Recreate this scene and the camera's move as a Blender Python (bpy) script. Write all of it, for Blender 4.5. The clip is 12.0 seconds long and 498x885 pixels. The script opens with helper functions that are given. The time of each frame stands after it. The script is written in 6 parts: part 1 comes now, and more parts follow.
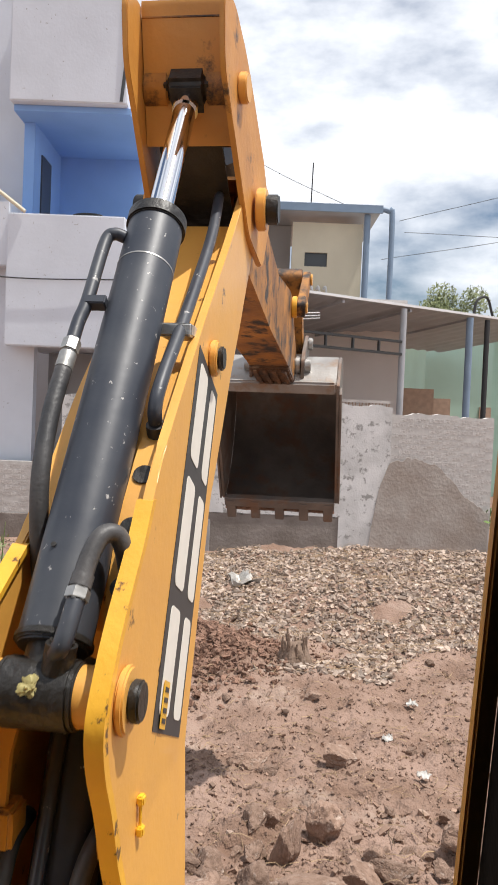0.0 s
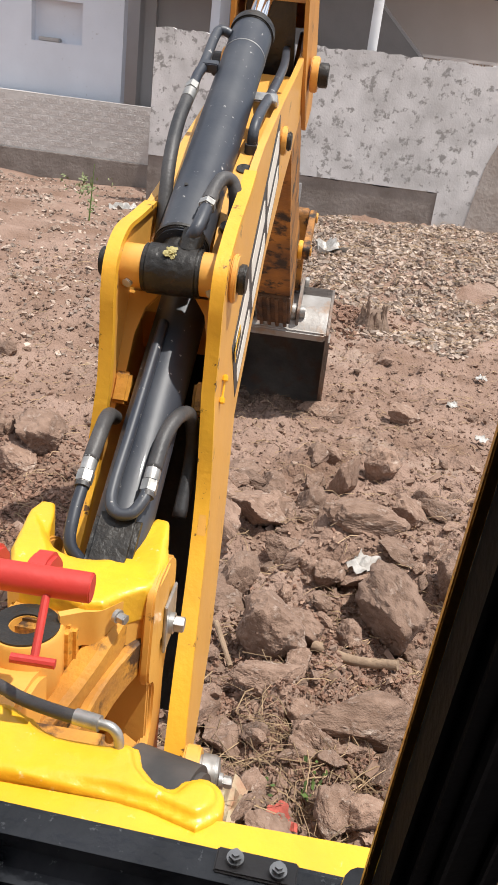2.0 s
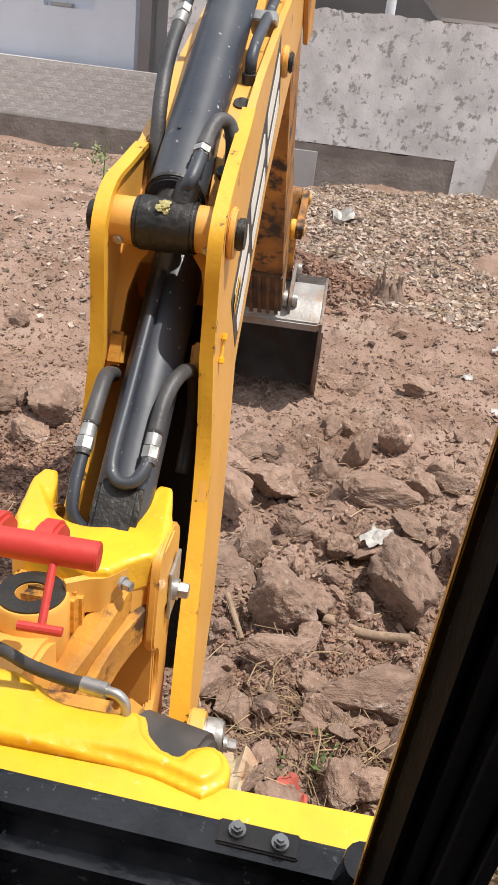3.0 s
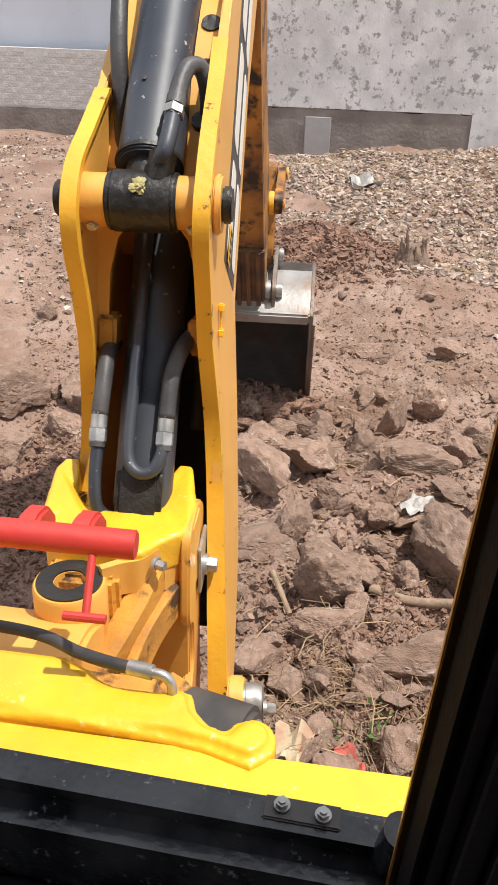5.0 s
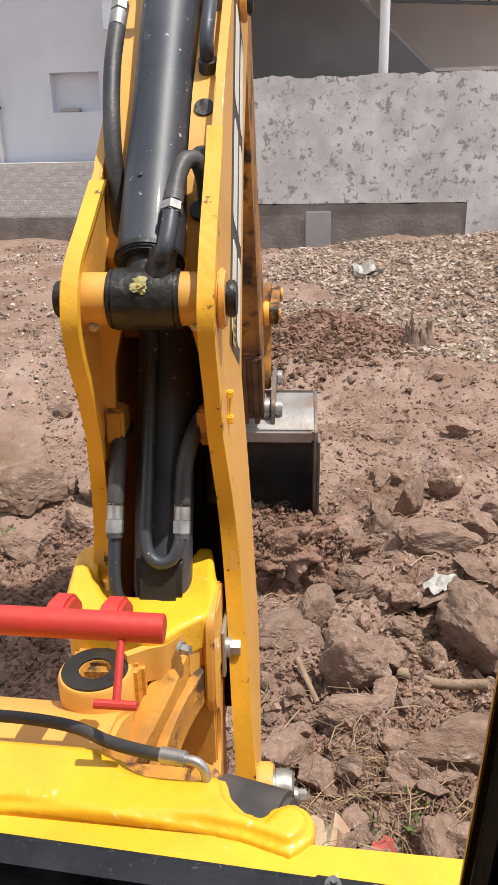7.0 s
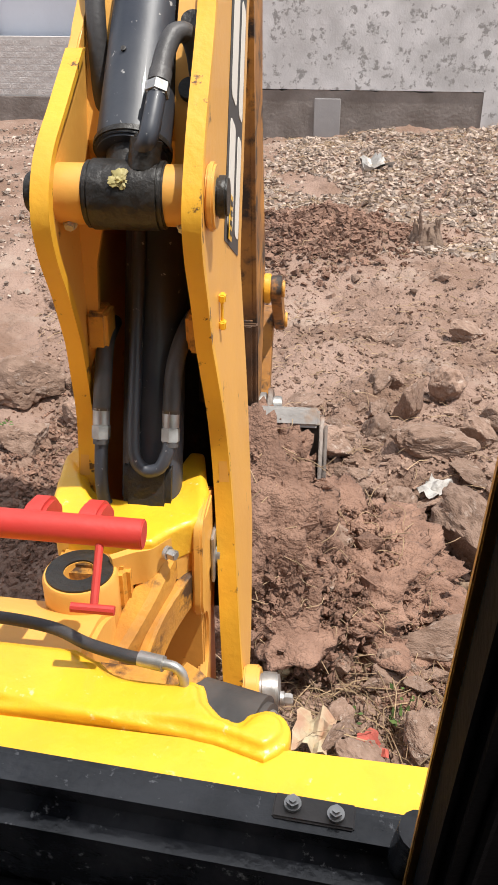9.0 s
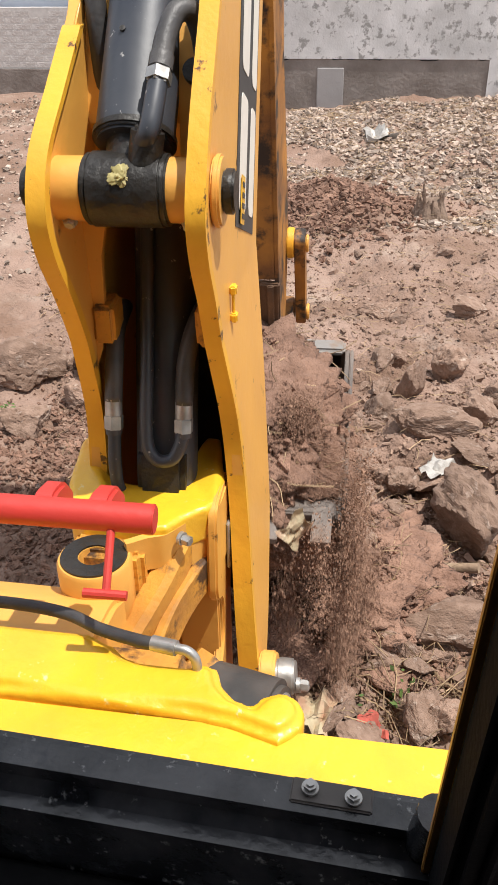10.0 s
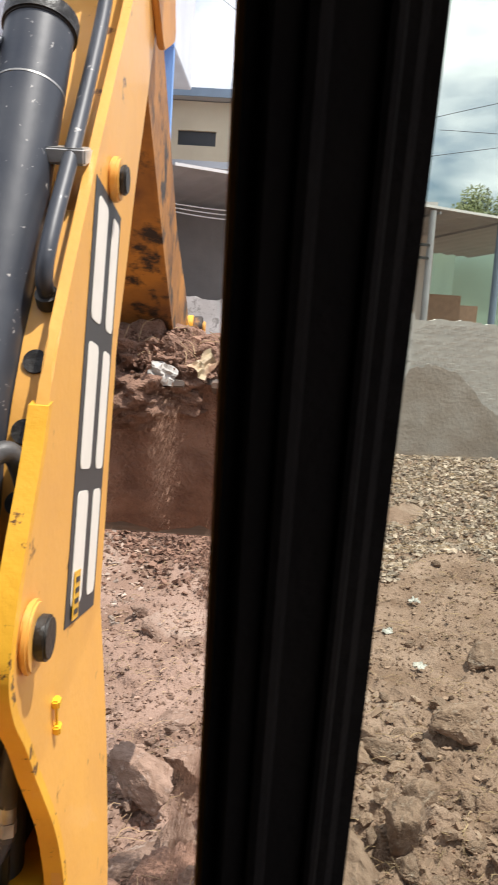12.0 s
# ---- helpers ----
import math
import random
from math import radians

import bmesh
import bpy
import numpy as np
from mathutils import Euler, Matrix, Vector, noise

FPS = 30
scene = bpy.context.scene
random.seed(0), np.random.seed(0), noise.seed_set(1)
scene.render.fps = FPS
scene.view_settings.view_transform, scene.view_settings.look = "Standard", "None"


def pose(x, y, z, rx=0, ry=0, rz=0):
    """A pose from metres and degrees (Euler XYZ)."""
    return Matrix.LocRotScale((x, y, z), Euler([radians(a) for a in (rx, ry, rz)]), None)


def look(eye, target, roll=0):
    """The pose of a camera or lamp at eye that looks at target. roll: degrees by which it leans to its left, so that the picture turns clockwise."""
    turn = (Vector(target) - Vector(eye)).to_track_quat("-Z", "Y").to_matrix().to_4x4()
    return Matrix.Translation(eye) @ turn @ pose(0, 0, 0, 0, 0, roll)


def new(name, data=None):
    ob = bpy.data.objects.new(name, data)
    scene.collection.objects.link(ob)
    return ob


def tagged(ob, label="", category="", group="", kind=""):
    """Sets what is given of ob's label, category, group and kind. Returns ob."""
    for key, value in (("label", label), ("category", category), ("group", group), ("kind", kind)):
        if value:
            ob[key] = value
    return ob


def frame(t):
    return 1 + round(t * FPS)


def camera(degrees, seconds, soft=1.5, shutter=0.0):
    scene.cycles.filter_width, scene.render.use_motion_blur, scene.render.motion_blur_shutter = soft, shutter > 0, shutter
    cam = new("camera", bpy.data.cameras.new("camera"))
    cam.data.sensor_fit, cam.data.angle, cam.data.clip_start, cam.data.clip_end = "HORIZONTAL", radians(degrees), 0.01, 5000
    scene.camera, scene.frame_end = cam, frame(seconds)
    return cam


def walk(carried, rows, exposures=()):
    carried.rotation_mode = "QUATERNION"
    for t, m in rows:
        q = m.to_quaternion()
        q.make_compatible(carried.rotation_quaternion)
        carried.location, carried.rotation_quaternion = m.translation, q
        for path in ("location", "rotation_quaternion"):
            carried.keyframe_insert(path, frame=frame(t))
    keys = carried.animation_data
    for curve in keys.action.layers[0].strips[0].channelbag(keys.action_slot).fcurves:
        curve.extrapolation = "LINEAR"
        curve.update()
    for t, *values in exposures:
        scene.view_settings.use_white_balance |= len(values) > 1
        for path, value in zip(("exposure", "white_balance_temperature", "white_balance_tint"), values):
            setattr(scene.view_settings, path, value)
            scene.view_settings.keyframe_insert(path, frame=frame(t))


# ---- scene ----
cam = camera(33.66, 12.0, soft=1.05, shutter=0.25)
walk(cam, [
    (0.0, pose(0.058, 0.162, 2.349, 88.22, -2.34, 0.33)),
    (0.5, pose(0.066, 0.144, 2.297, 82.73, -3.61, 1.39)),
    (1.0, pose(0.071, 0.131, 2.226, 70.13, -6.04, 3.19)),
    (1.5, pose(0.051, 0.120, 2.204, 66.49, -7.02, 5.81)),
    (2.0, pose(0.051, 0.099, 2.192, 65.53, -6.54, 7.03)),
    (2.5, pose(0.049, 0.119, 2.180, 64.34, -6.39, 7.83)),
    (3.0, pose(0.058, 0.124, 2.186, 63.47, -6.27, 8.02)),
    (3.2, pose(0.058, 0.124, 2.198, 63.01, -6.54, 8.15)),
    (4.8, pose(0.046, 0.107, 2.202, 62.07, -5.69, 7.88)),
    (5.0, pose(0.059, 0.116, 2.210, 61.68, -1.45, 8.27)),
    (5.5, pose(0.057, 0.099, 2.211, 61.74, -1.38, 9.67)),
    (6.0, pose(0.073, 0.087, 2.208, 67.54, 1.98, 7.96)),
    (6.5, pose(0.080, 0.091, 2.201, 67.79, 1.95, 8.00)),
    (7.0, pose(0.060, 0.096, 2.204, 67.86, 1.49, 8.07)),
    (7.2, pose(0.061, 0.112, 2.209, 67.61, 1.01, 8.23)),
    (8.8, pose(0.064, 0.136, 2.193, 60.89, -1.06, 9.04)),
    (9.0, pose(0.053, 0.138, 2.195, 60.75, 0.05, 8.64)),
    (9.5, pose(0.068, 0.160, 2.208, 59.78, 0.50, 8.63)),
    (10.0, pose(0.074, 0.163, 2.231, 58.86, 0.70, 8.78)),
    (10.5, pose(0.079, 0.145, 2.274, 66.28, 1.02, 9.13)),
    (11.0, pose(0.088, 0.118, 2.275, 71.79, -0.53, 9.68)),
    (11.5, pose(0.120, 0.115, 2.289, 78.82, -2.73, 7.42)),
    (12.0, pose(0.158, 0.103, 2.310, 81.52, -3.68, 2.16)),
], exposures=[(0.0, 0.05), (0.5, -0.12), (1.0, 0.15), (1.5, 0.08), (2.5, 0.08), (5.5, 0.17), (6.0, 0.13), (7.0, 0.03), (9.0, 0.17), (9.5, 0.16), (11.0, 0.18), (11.5, 0.41), (12.0, 0.33)])

# ---- daylight ----
world = bpy.data.worlds.new("world")
scene.world = world
world.use_nodes = True
wn, wl = world.node_tree.nodes, world.node_tree.links
wn.clear()
SUN_EL, SUN_AZ = radians(70), radians(104)
sky = wn.new("ShaderNodeTexSky")
sky.sky_type, sky.sun_disc = "NISHITA", False
sky.sun_elevation, sky.sun_rotation = SUN_EL, SUN_AZ
sky.air_density, sky.dust_density = 1.0, 2.0
wco = wn.new("ShaderNodeTexCoord")
wmap = wn.new("ShaderNodeMapping")
wmap.inputs["Scale"].default_value = (1.0, 1.0, 2.2)
cl = wn.new("ShaderNodeTexNoise")
cl.inputs["Scale"].default_value, cl.inputs["Detail"].default_value = 2.6, 7.0
cl.inputs["Roughness"].default_value = 0.55
ramp = wn.new("ShaderNodeValToRGB")
ramp.color_ramp.elements[0].position, ramp.color_ramp.elements[1].position = 0.40, 0.58
mix = wn.new("ShaderNodeMixRGB")
mix.inputs[2].default_value = (11.5, 11.8, 12.4, 1)
bg = wn.new("ShaderNodeBackground")
bg.inputs["Strength"].default_value = 0.10
wo = wn.new("ShaderNodeOutputWorld")
wl.new(wco.outputs["Generated"], wmap.inputs["Vector"])
wl.new(wmap.outputs["Vector"], cl.inputs["Vector"])
wl.new(cl.outputs["Fac"], ramp.inputs["Fac"])
wl.new(ramp.outputs["Color"], mix.inputs[0])
wl.new(sky.outputs["Color"], mix.inputs[1])
wl.new(mix.outputs["Color"], bg.inputs["Color"])
wl.new(bg.outputs["Background"], wo.inputs["Surface"])
sun = new("sun", bpy.data.lights.new("sun", "SUN"))
sun.data.energy, sun.data.angle, sun.data.color = 4.7, radians(0.6), (1.0, 0.96, 0.90)
to_sun = Vector((math.sin(SUN_AZ) * math.cos(SUN_EL), math.cos(SUN_AZ) * math.cos(SUN_EL), math.sin(SUN_EL)))
sun.matrix_world = look(to_sun * 50, (0, 0, 0))


# ---- materials ----
def surface(name, colour, rough=0.6, metal=0.0, second=None, scale=8.0, amount=0.5, bump=0.0, bump_scale=40.0,
            stain=None, stain_scale=3.0, stain_at=0.6, stain_soft=0.12, rand=0.0, coat=0.0):
    m = bpy.data.materials.new(name)
    m.use_nodes = True
    n, l = m.node_tree.nodes, m.node_tree.links
    b = n["Principled BSDF"]
    co = n.new("ShaderNodeTexCoord")
    no = n.new("ShaderNodeTexNoise")
    no.inputs["Scale"].default_value, no.inputs["Detail"].default_value = scale, 6.0
    l.new(co.outputs["Object"], no.inputs["Vector"])
    mx = n.new("ShaderNodeMixRGB")
    mx.inputs[1].default_value = (*colour, 1)
    mx.inputs[2].default_value = (*(second or [c * 0.75 for c in colour]), 1)
    mr = n.new("ShaderNodeMapRange")
    mr.inputs["From Min"].default_value, mr.inputs["From Max"].default_value = 0.35, 0.65
    mr.inputs["To Max"].default_value = amount
    l.new(no.outputs["Fac"], mr.inputs["Value"])
    l.new(mr.outputs["Result"], mx.inputs[0])
    out = mx.outputs["Color"]
    if stain:
        ns = n.new("ShaderNodeTexNoise")
        ns.inputs["Scale"].default_value, ns.inputs["Detail"].default_value = stain_scale, 9.0
        ns.inputs["Roughness"].default_value = 0.65
        l.new(co.outputs["Object"], ns.inputs["Vector"])
        ms = n.new("ShaderNodeMapRange")
        ms.inputs["From Min"].default_value, ms.inputs["From Max"].default_value = stain_at, stain_at + stain_soft
        l.new(ns.outputs["Fac"], ms.inputs["Value"])
        m2 = n.new("ShaderNodeMixRGB")
        m2.inputs[2].default_value = (*stain, 1)
        l.new(ms.outputs["Result"], m2.inputs[0])
        l.new(out, m2.inputs[1])
        out = m2.outputs["Color"]
    if rand:
        oi = n.new("ShaderNodeObjectInfo")
        ge = n.new("ShaderNodeNewGeometry")
        ad = n.new("ShaderNodeMath")
        ad.operation = "ADD"
        l.new(oi.outputs["Random"], ad.inputs[0])
        l.new(ge.outputs["Random Per Island"], ad.inputs[1])
        fr = n.new("ShaderNodeMath")
        fr.operation = "FRACT"
        l.new(ad.outputs[0], fr.inputs[0])
        rr = n.new("ShaderNodeMapRange")
        rr.inputs["To Min"].default_value, rr.inputs["To Max"].default_value = 1 - rand, 1 + rand
        l.new(fr.outputs[0], rr.inputs["Value"])
        hs = n.new("ShaderNodeHueSaturation")
        l.new(rr.outputs["Result"], hs.inputs["Value"])
        l.new(out, hs.inputs["Color"])
        out = hs.outputs["Color"]
    l.new(out, b.inputs["Base Color"])
    b.inputs["Roughness"].default_value, b.inputs["Metallic"].default_value = rough, metal
    b.inputs["Coat Weight"].default_value = coat
    if bump:
        nb = n.new("ShaderNodeTexNoise")
        nb.inputs["Scale"].default_value, nb.inputs["Detail"].default_value = bump_scale, 8.0
        l.new(co.outputs["Object"], nb.inputs["Vector"])
        nf = n.new("ShaderNodeTexNoise")
        nf.inputs["Scale"].default_value, nf.inputs["Detail"].default_value = bump_scale * 0.22, 5.0
        l.new(co.outputs["Object"], nf.inputs["Vector"])
        sm = n.new("ShaderNodeMath")
        sm.operation = "MULTIPLY_ADD"
        sm.inputs[1].default_value = 1.6
        l.new(nf.outputs["Fac"], sm.inputs[0])
        l.new(nb.outputs["Fac"], sm.inputs[2])
        bp = n.new("ShaderNodeBump")
        bp.inputs["Strength"].default_value, bp.inputs["Distance"].default_value = bump, 0.02
        l.new(sm.outputs[0], bp.inputs["Height"])
        l.new(bp.outputs["Normal"], b.inputs["Normal"])
    return m


YELLOW = surface("yellow_paint", (0.78, 0.400, 0.078), 0.42, second=(0.65, 0.32, 0.080), scale=5, amount=0.5, bump=0.05, bump_scale=60,
                 stain=(0.16, 0.07, 0.02), stain_scale=9, stain_at=0.64, stain_soft=0.05, coat=0.1)
BRIGHT = surface("bright_yellow_paint", (0.86, 0.50, 0.026), 0.33, second=(0.78, 0.40, 0.025), scale=9, amount=0.8, bump=0.14, bump_scale=45,
                 stain=(0.84, 0.66, 0.28), stain_scale=42, stain_at=0.635, stain_soft=0.06, coat=0.15)
GRIMY = surface("grimy_yellow_paint", (0.70, 0.33, 0.045), 0.5, second=(0.40, 0.18, 0.04), scale=9, amount=0.9, bump=0.15, bump_scale=60,
                stain=(0.08, 0.042, 0.02), stain_scale=11, stain_at=0.52, stain_soft=0.10)
ORANGE = surface("weathered_orange_paint", (0.50, 0.21, 0.03), 0.55, second=(0.17, 0.07, 0.022), scale=5, amount=0.95, bump=0.12, bump_scale=50,
                 stain=(0.030, 0.019, 0.013), stain_scale=7, stain_at=0.50, stain_soft=0.10)
# lighter than the arm's orange, bounce light put into the colour
HEAD = surface("bounce_lit_orange_paint", (0.66, 0.30, 0.055), 0.5, second=(0.42, 0.18, 0.04), scale=4, amount=0.7, bump=0.1, bump_scale=50,
               stain=(0.07, 0.04, 0.022), stain_scale=6, stain_at=0.60, stain_soft=0.08)
EDGE = surface("chipped_yellow_edge", (0.84, 0.44, 0.035), 0.45, second=(0.70, 0.34, 0.03), scale=8, amount=0.7, bump=0.08, bump_scale=60,
               stain=(0.13, 0.06, 0.02), stain_scale=16, stain_at=0.60, stain_soft=0.03, coat=0.1)
RUST = surface("worn_brown_steel", (0.16, 0.075, 0.03), 0.55, second=(0.05, 0.03, 0.02), scale=9, amount=1.0, bump=0.2, bump_scale=60)
BLACK = surface("black_paint", (0.024, 0.029, 0.042), 0.47, second=(0.055, 0.059, 0.069), scale=7, amount=0.8, bump=0.03,
                stain=(0.42, 0.40, 0.38), stain_scale=48, stain_at=0.645, stain_soft=0.03, coat=0.10)
DUSTY = surface("dusty_black_paint", (0.035, 0.034, 0.034), 0.5, second=(0.16, 0.13, 0.11), scale=6, amount=0.7, bump=0.1)
GREASE_AND_SHADE = surface("grease_and_shade_black", (0.012, 0.011, 0.010), 0.45, second=(0.03, 0.025, 0.02), scale=14, amount=0.8, bump=0.3)
RUBBER = surface("dusty_black_hose", (0.030, 0.030, 0.032), 0.5, second=(0.12, 0.11, 0.105), scale=9, amount=0.6, bump=0.1, bump_scale=120)
CHROME = surface("chrome_rod", (0.75, 0.77, 0.80), 0.08, 1.0, scale=3, amount=0.2)
ZINC = surface("zinc_steel", (0.52, 0.51, 0.49), 0.42, 0.7, second=(0.28, 0.27, 0.25), scale=22, amount=0.8, bump=0.1)
PALE = surface("scuffed_and_sunlit_steel", (0.40, 0.38, 0.36), 0.45, 0.4, second=(0.27, 0.25, 0.23), scale=6, amount=0.8, bump=0.1, stain=(0.30, 0.21, 0.15), stain_scale=5, stain_at=0.56)
STEEL = surface("worn_bucket_steel", (0.15, 0.125, 0.11), 0.5, 0.3, second=(0.26, 0.22, 0.19), scale=5, amount=0.7, bump=0.15,
                stain=(0.20, 0.12, 0.08), stain_scale=4, stain_at=0.50)
RED = surface("red_paint", (0.60, 0.045, 0.035), 0.5, second=(0.50, 0.045, 0.035), scale=11, amount=0.7, bump=0.08, stain=(0.35, 0.2, 0.12), stain_scale=12, stain_at=0.68)
TRIM = surface("matt_black_cab_trim", (0.014, 0.014, 0.015), 0.85, second=(0.022, 0.021, 0.020), scale=12, amount=0.6, bump=0.15, bump_scale=150)
RAIL = surface("scuffed_black_window_frame", (0.012, 0.013, 0.016), 0.24, second=(0.07, 0.07, 0.075), scale=16, amount=0.8, bump=0.16,
               stain=(0.34, 0.335, 0.33), stain_scale=70, stain_at=0.61, stain_soft=0.10)
TRIM.node_tree.nodes["Principled BSDF"].inputs["Specular IOR Level"].default_value = 0.05
DECAL = surface("dark_grey_decal", (0.045, 0.045, 0.047), 0.5, scale=20, amount=0.4)
CREAM = surface("cream_decal", (0.80, 0.76, 0.68), 0.5, scale=20, amount=0.2)
SOIL = surface("brown_soil", (0.325, 0.218, 0.168), 0.95, second=(0.20, 0.120, 0.082), scale=1.6, amount=1.0, bump=1.0, bump_scale=45,
               stain=(0.39, 0.30, 0.24), stain_scale=1.1, stain_at=0.55, stain_soft=0.20)
RED_SOIL = surface("fresh_red_soil", (0.30, 0.175, 0.122), 0.95, second=(0.17, 0.092, 0.062), scale=9, amount=0.9, bump=1.0, bump_scale=70, rand=0.25)
FALL = surface("falling_dry_soil", (0.31, 0.185, 0.125), 0.95, second=(0.24, 0.135, 0.088), scale=9, amount=0.8)
STONE = surface("earthy_brown_stone", (0.300, 0.200, 0.148), 0.95, second=(0.185, 0.113, 0.078), scale=2.2, amount=1.0, bump=0.45, bump_scale=16,
                stain=(0.43, 0.335, 0.275), stain_scale=2.0, stain_at=0.55, stain_soft=0.14, rand=0.22)
CHIPS = surface("pale_rubble", (0.43, 0.345, 0.285), 0.95, second=(0.25, 0.175, 0.13), scale=9, amount=0.9, bump=0.4, rand=0.48)
CRUMBS = surface("soil_crumbs", (0.32, 0.215, 0.16), 0.95, second=(0.20, 0.125, 0.088), scale=9, amount=0.9, bump=0.4, rand=0.32)
STRAW = surface("dry_roots_and_straw", (0.42, 0.30, 0.18), 0.9, second=(0.25, 0.16, 0.09), scale=20, amount=0.7, rand=0.4)
LEAF = surface("green_leaves", (0.075, 0.13, 0.03), 0.7, second=(0.12, 0.17, 0.04), scale=5, amount=0.8, rand=0.35)
# tree green is paled, haze and sunlight put into the leaf colour
CANOPY = surface("hazy_and_dry_foliage", (0.17, 0.20, 0.085), 0.7, second=(0.22, 0.24, 0.11), scale=2, amount=0.8, rand=0.3)
BARK = surface("bark", (0.24, 0.165, 0.12), 0.9, second=(0.13, 0.085, 0.06), scale=20, amount=0.8, bump=0.6)
WOOD = surface("grey_wood", (0.34, 0.24, 0.16), 0.85, second=(0.22, 0.15, 0.10), scale=16, amount=0.8, bump=0.4)
FILM = surface("crumpled_plastic_film", (0.47, 0.45, 0.42), 0.4, second=(0.28, 0.24, 0.20), scale=12, amount=0.6, bump=0.4)
WRAP = surface("printed_wrapper", (0.50, 0.43, 0.28), 0.4, second=(0.42, 0.25, 0.16), scale=14, amount=1.0, bump=0.3)
GREENBAG = surface("green_plastic_film", (0.35, 0.55, 0.42), 0.4, second=(0.6, 0.66, 0.6), scale=14, amount=0.9, bump=0.3)
REDRAG = surface("red_rag", (0.50, 0.10, 0.07), 0.8, second=(0.30, 0.07, 0.05), scale=20, amount=0.8, bump=0.4)
PLASTER = surface("weathered_white_plaster", (0.70, 0.68, 0.665), 0.9, second=(0.47, 0.455, 0.44), scale=2.4, amount=0.8, bump=0.16, bump_scale=34,
                  stain=(0.31, 0.295, 0.28), stain_scale=9.0, stain_at=0.545, stain_soft=0.07)
PATCHY_BROWN = surface("patchy_brown", (0.33, 0.275, 0.235), 0.95, second=(0.43, 0.385, 0.35), scale=2.2, amount=0.8, bump=0.5, bump_scale=20)
PLINTH = surface("bare_grey_cement", (0.26, 0.225, 0.20), 0.95, second=(0.17, 0.14, 0.12), scale=2.5, amount=0.9, bump=0.5, bump_scale=20)
PATCH = surface("smooth_cement_patch", (0.36, 0.34, 0.33), 0.9, scale=3, amount=0.5, bump=0.1)
BRICK = surface("whitewashed_brick", (0.60, 0.57, 0.545), 0.9, second=(0.48, 0.44, 0.41), scale=3, amount=0.9, bump=0.4, bump_scale=30, rand=0.05)
JOINT = surface("dusty_mortar", (0.59, 0.56, 0.53), 0.95, scale=12, amount=0.6)
WHITE = surface("white_house_paint", (0.68, 0.71, 0.77), 0.85, second=(0.58, 0.60, 0.65), scale=0.9, amount=0.7, bump=0.1, bump_scale=20,
                stain=(0.30, 0.28, 0.26), stain_scale=15.0, stain_at=0.655, stain_soft=0.03)
BLUE = surface("light_blue_house_paint", (0.24, 0.42, 0.78), 0.8, second=(0.20, 0.36, 0.70), scale=1.2, amount=0.6)
BEIGE = surface("beige_house_paint", (0.66, 0.59, 0.44), 0.85, second=(0.58, 0.51, 0.38), scale=1.2, amount=0.7, bump=0.08)
SHADE_CEMENT = surface("shade_and_cement_grey", (0.40, 0.385, 0.37), 0.9, second=(0.33, 0.31, 0.30), scale=0.8, amount=0.7)
PINKWHITE = surface("pale_pink_wall", (0.66, 0.61, 0.57), 0.9, second=(0.58, 0.53, 0.49), scale=0.9, amount=0.7)
SHEET = surface("grey_roof_sheet", (0.42, 0.43, 0.45), 0.55, 0.2, second=(0.33, 0.33, 0.34), scale=2, amount=0.6)
SLATE = surface("dark_window", (0.05, 0.055, 0.06), 0.3, scale=3, amount=0.3)
PIPE_BLUE = surface("blue_grey_pipe", (0.20, 0.27, 0.36), 0.5, scale=4, amount=0.4)
PVC = surface("white_pvc_pipe", (0.74, 0.74, 0.74), 0.5, scale=4, amount=0.3)
MINT = surface("mint_green_wall", (0.46, 0.66, 0.55), 0.85, second=(0.40, 0.58, 0.48), scale=1, amount=0.6)
TERRA = surface("terracotta_lattice", (0.48, 0.34, 0.25), 0.9, second=(0.36, 0.26, 0.20), scale=9, amount=0.7)
WIRE = surface("dark_cable", (0.03, 0.03, 0.03), 0.6, scale=9, amount=0.3)


# ---- mesh tools ----
def link(name, bm, material, parent=None, label="", m=None, smooth=False):
    me = bpy.data.meshes.new(name)
    bmesh.ops.recalc_face_normals(bm, faces=bm.faces)
    bm.to_mesh(me)
    bm.free()
    for mt in (material if isinstance(material, (list, tuple)) else [material]):
        me.materials.append(mt)
    for p in me.polygons:
        p.use_smooth = True
    if not smooth:
        me.set_sharp_from_angle(angle=radians(32))
    ob = new(name, me)
    if parent:
        ob.parent = parent
    if m is not None:
        ob.matrix_basis = m
    if label:
        ob["label"] = label
    return ob


def part(name, bm, material, parent, label="", m=None, smooth=False):
    return link(name, bm, material, parent, label, m, smooth)


def box(x0, x1, y0, y1, z0, z1, bevel=0.0, bm=None):
    own = bmesh.new()
    r = bmesh.ops.create_cube(own, size=1)
    for v in r["verts"]:
        v.co = Vector(((x0 + x1) / 2 + v.co.x * (x1 - x0), (y0 + y1) / 2 + v.co.y * (y1 - y0), (z0 + z1) / 2 + v.co.z * (z1 - z0)))
    if bevel:
        bmesh.ops.bevel(own, geom=own.edges[:], offset=bevel, segments=3, affect="EDGES")
    return into(bm, own)


def into(bm, own):
    if bm is None:
        return own
    me = bpy.data.meshes.new("t")
    own.to_mesh(me)
    own.free()
    bm.from_mesh(me)
    bpy.data.meshes.remove(me)
    return bm


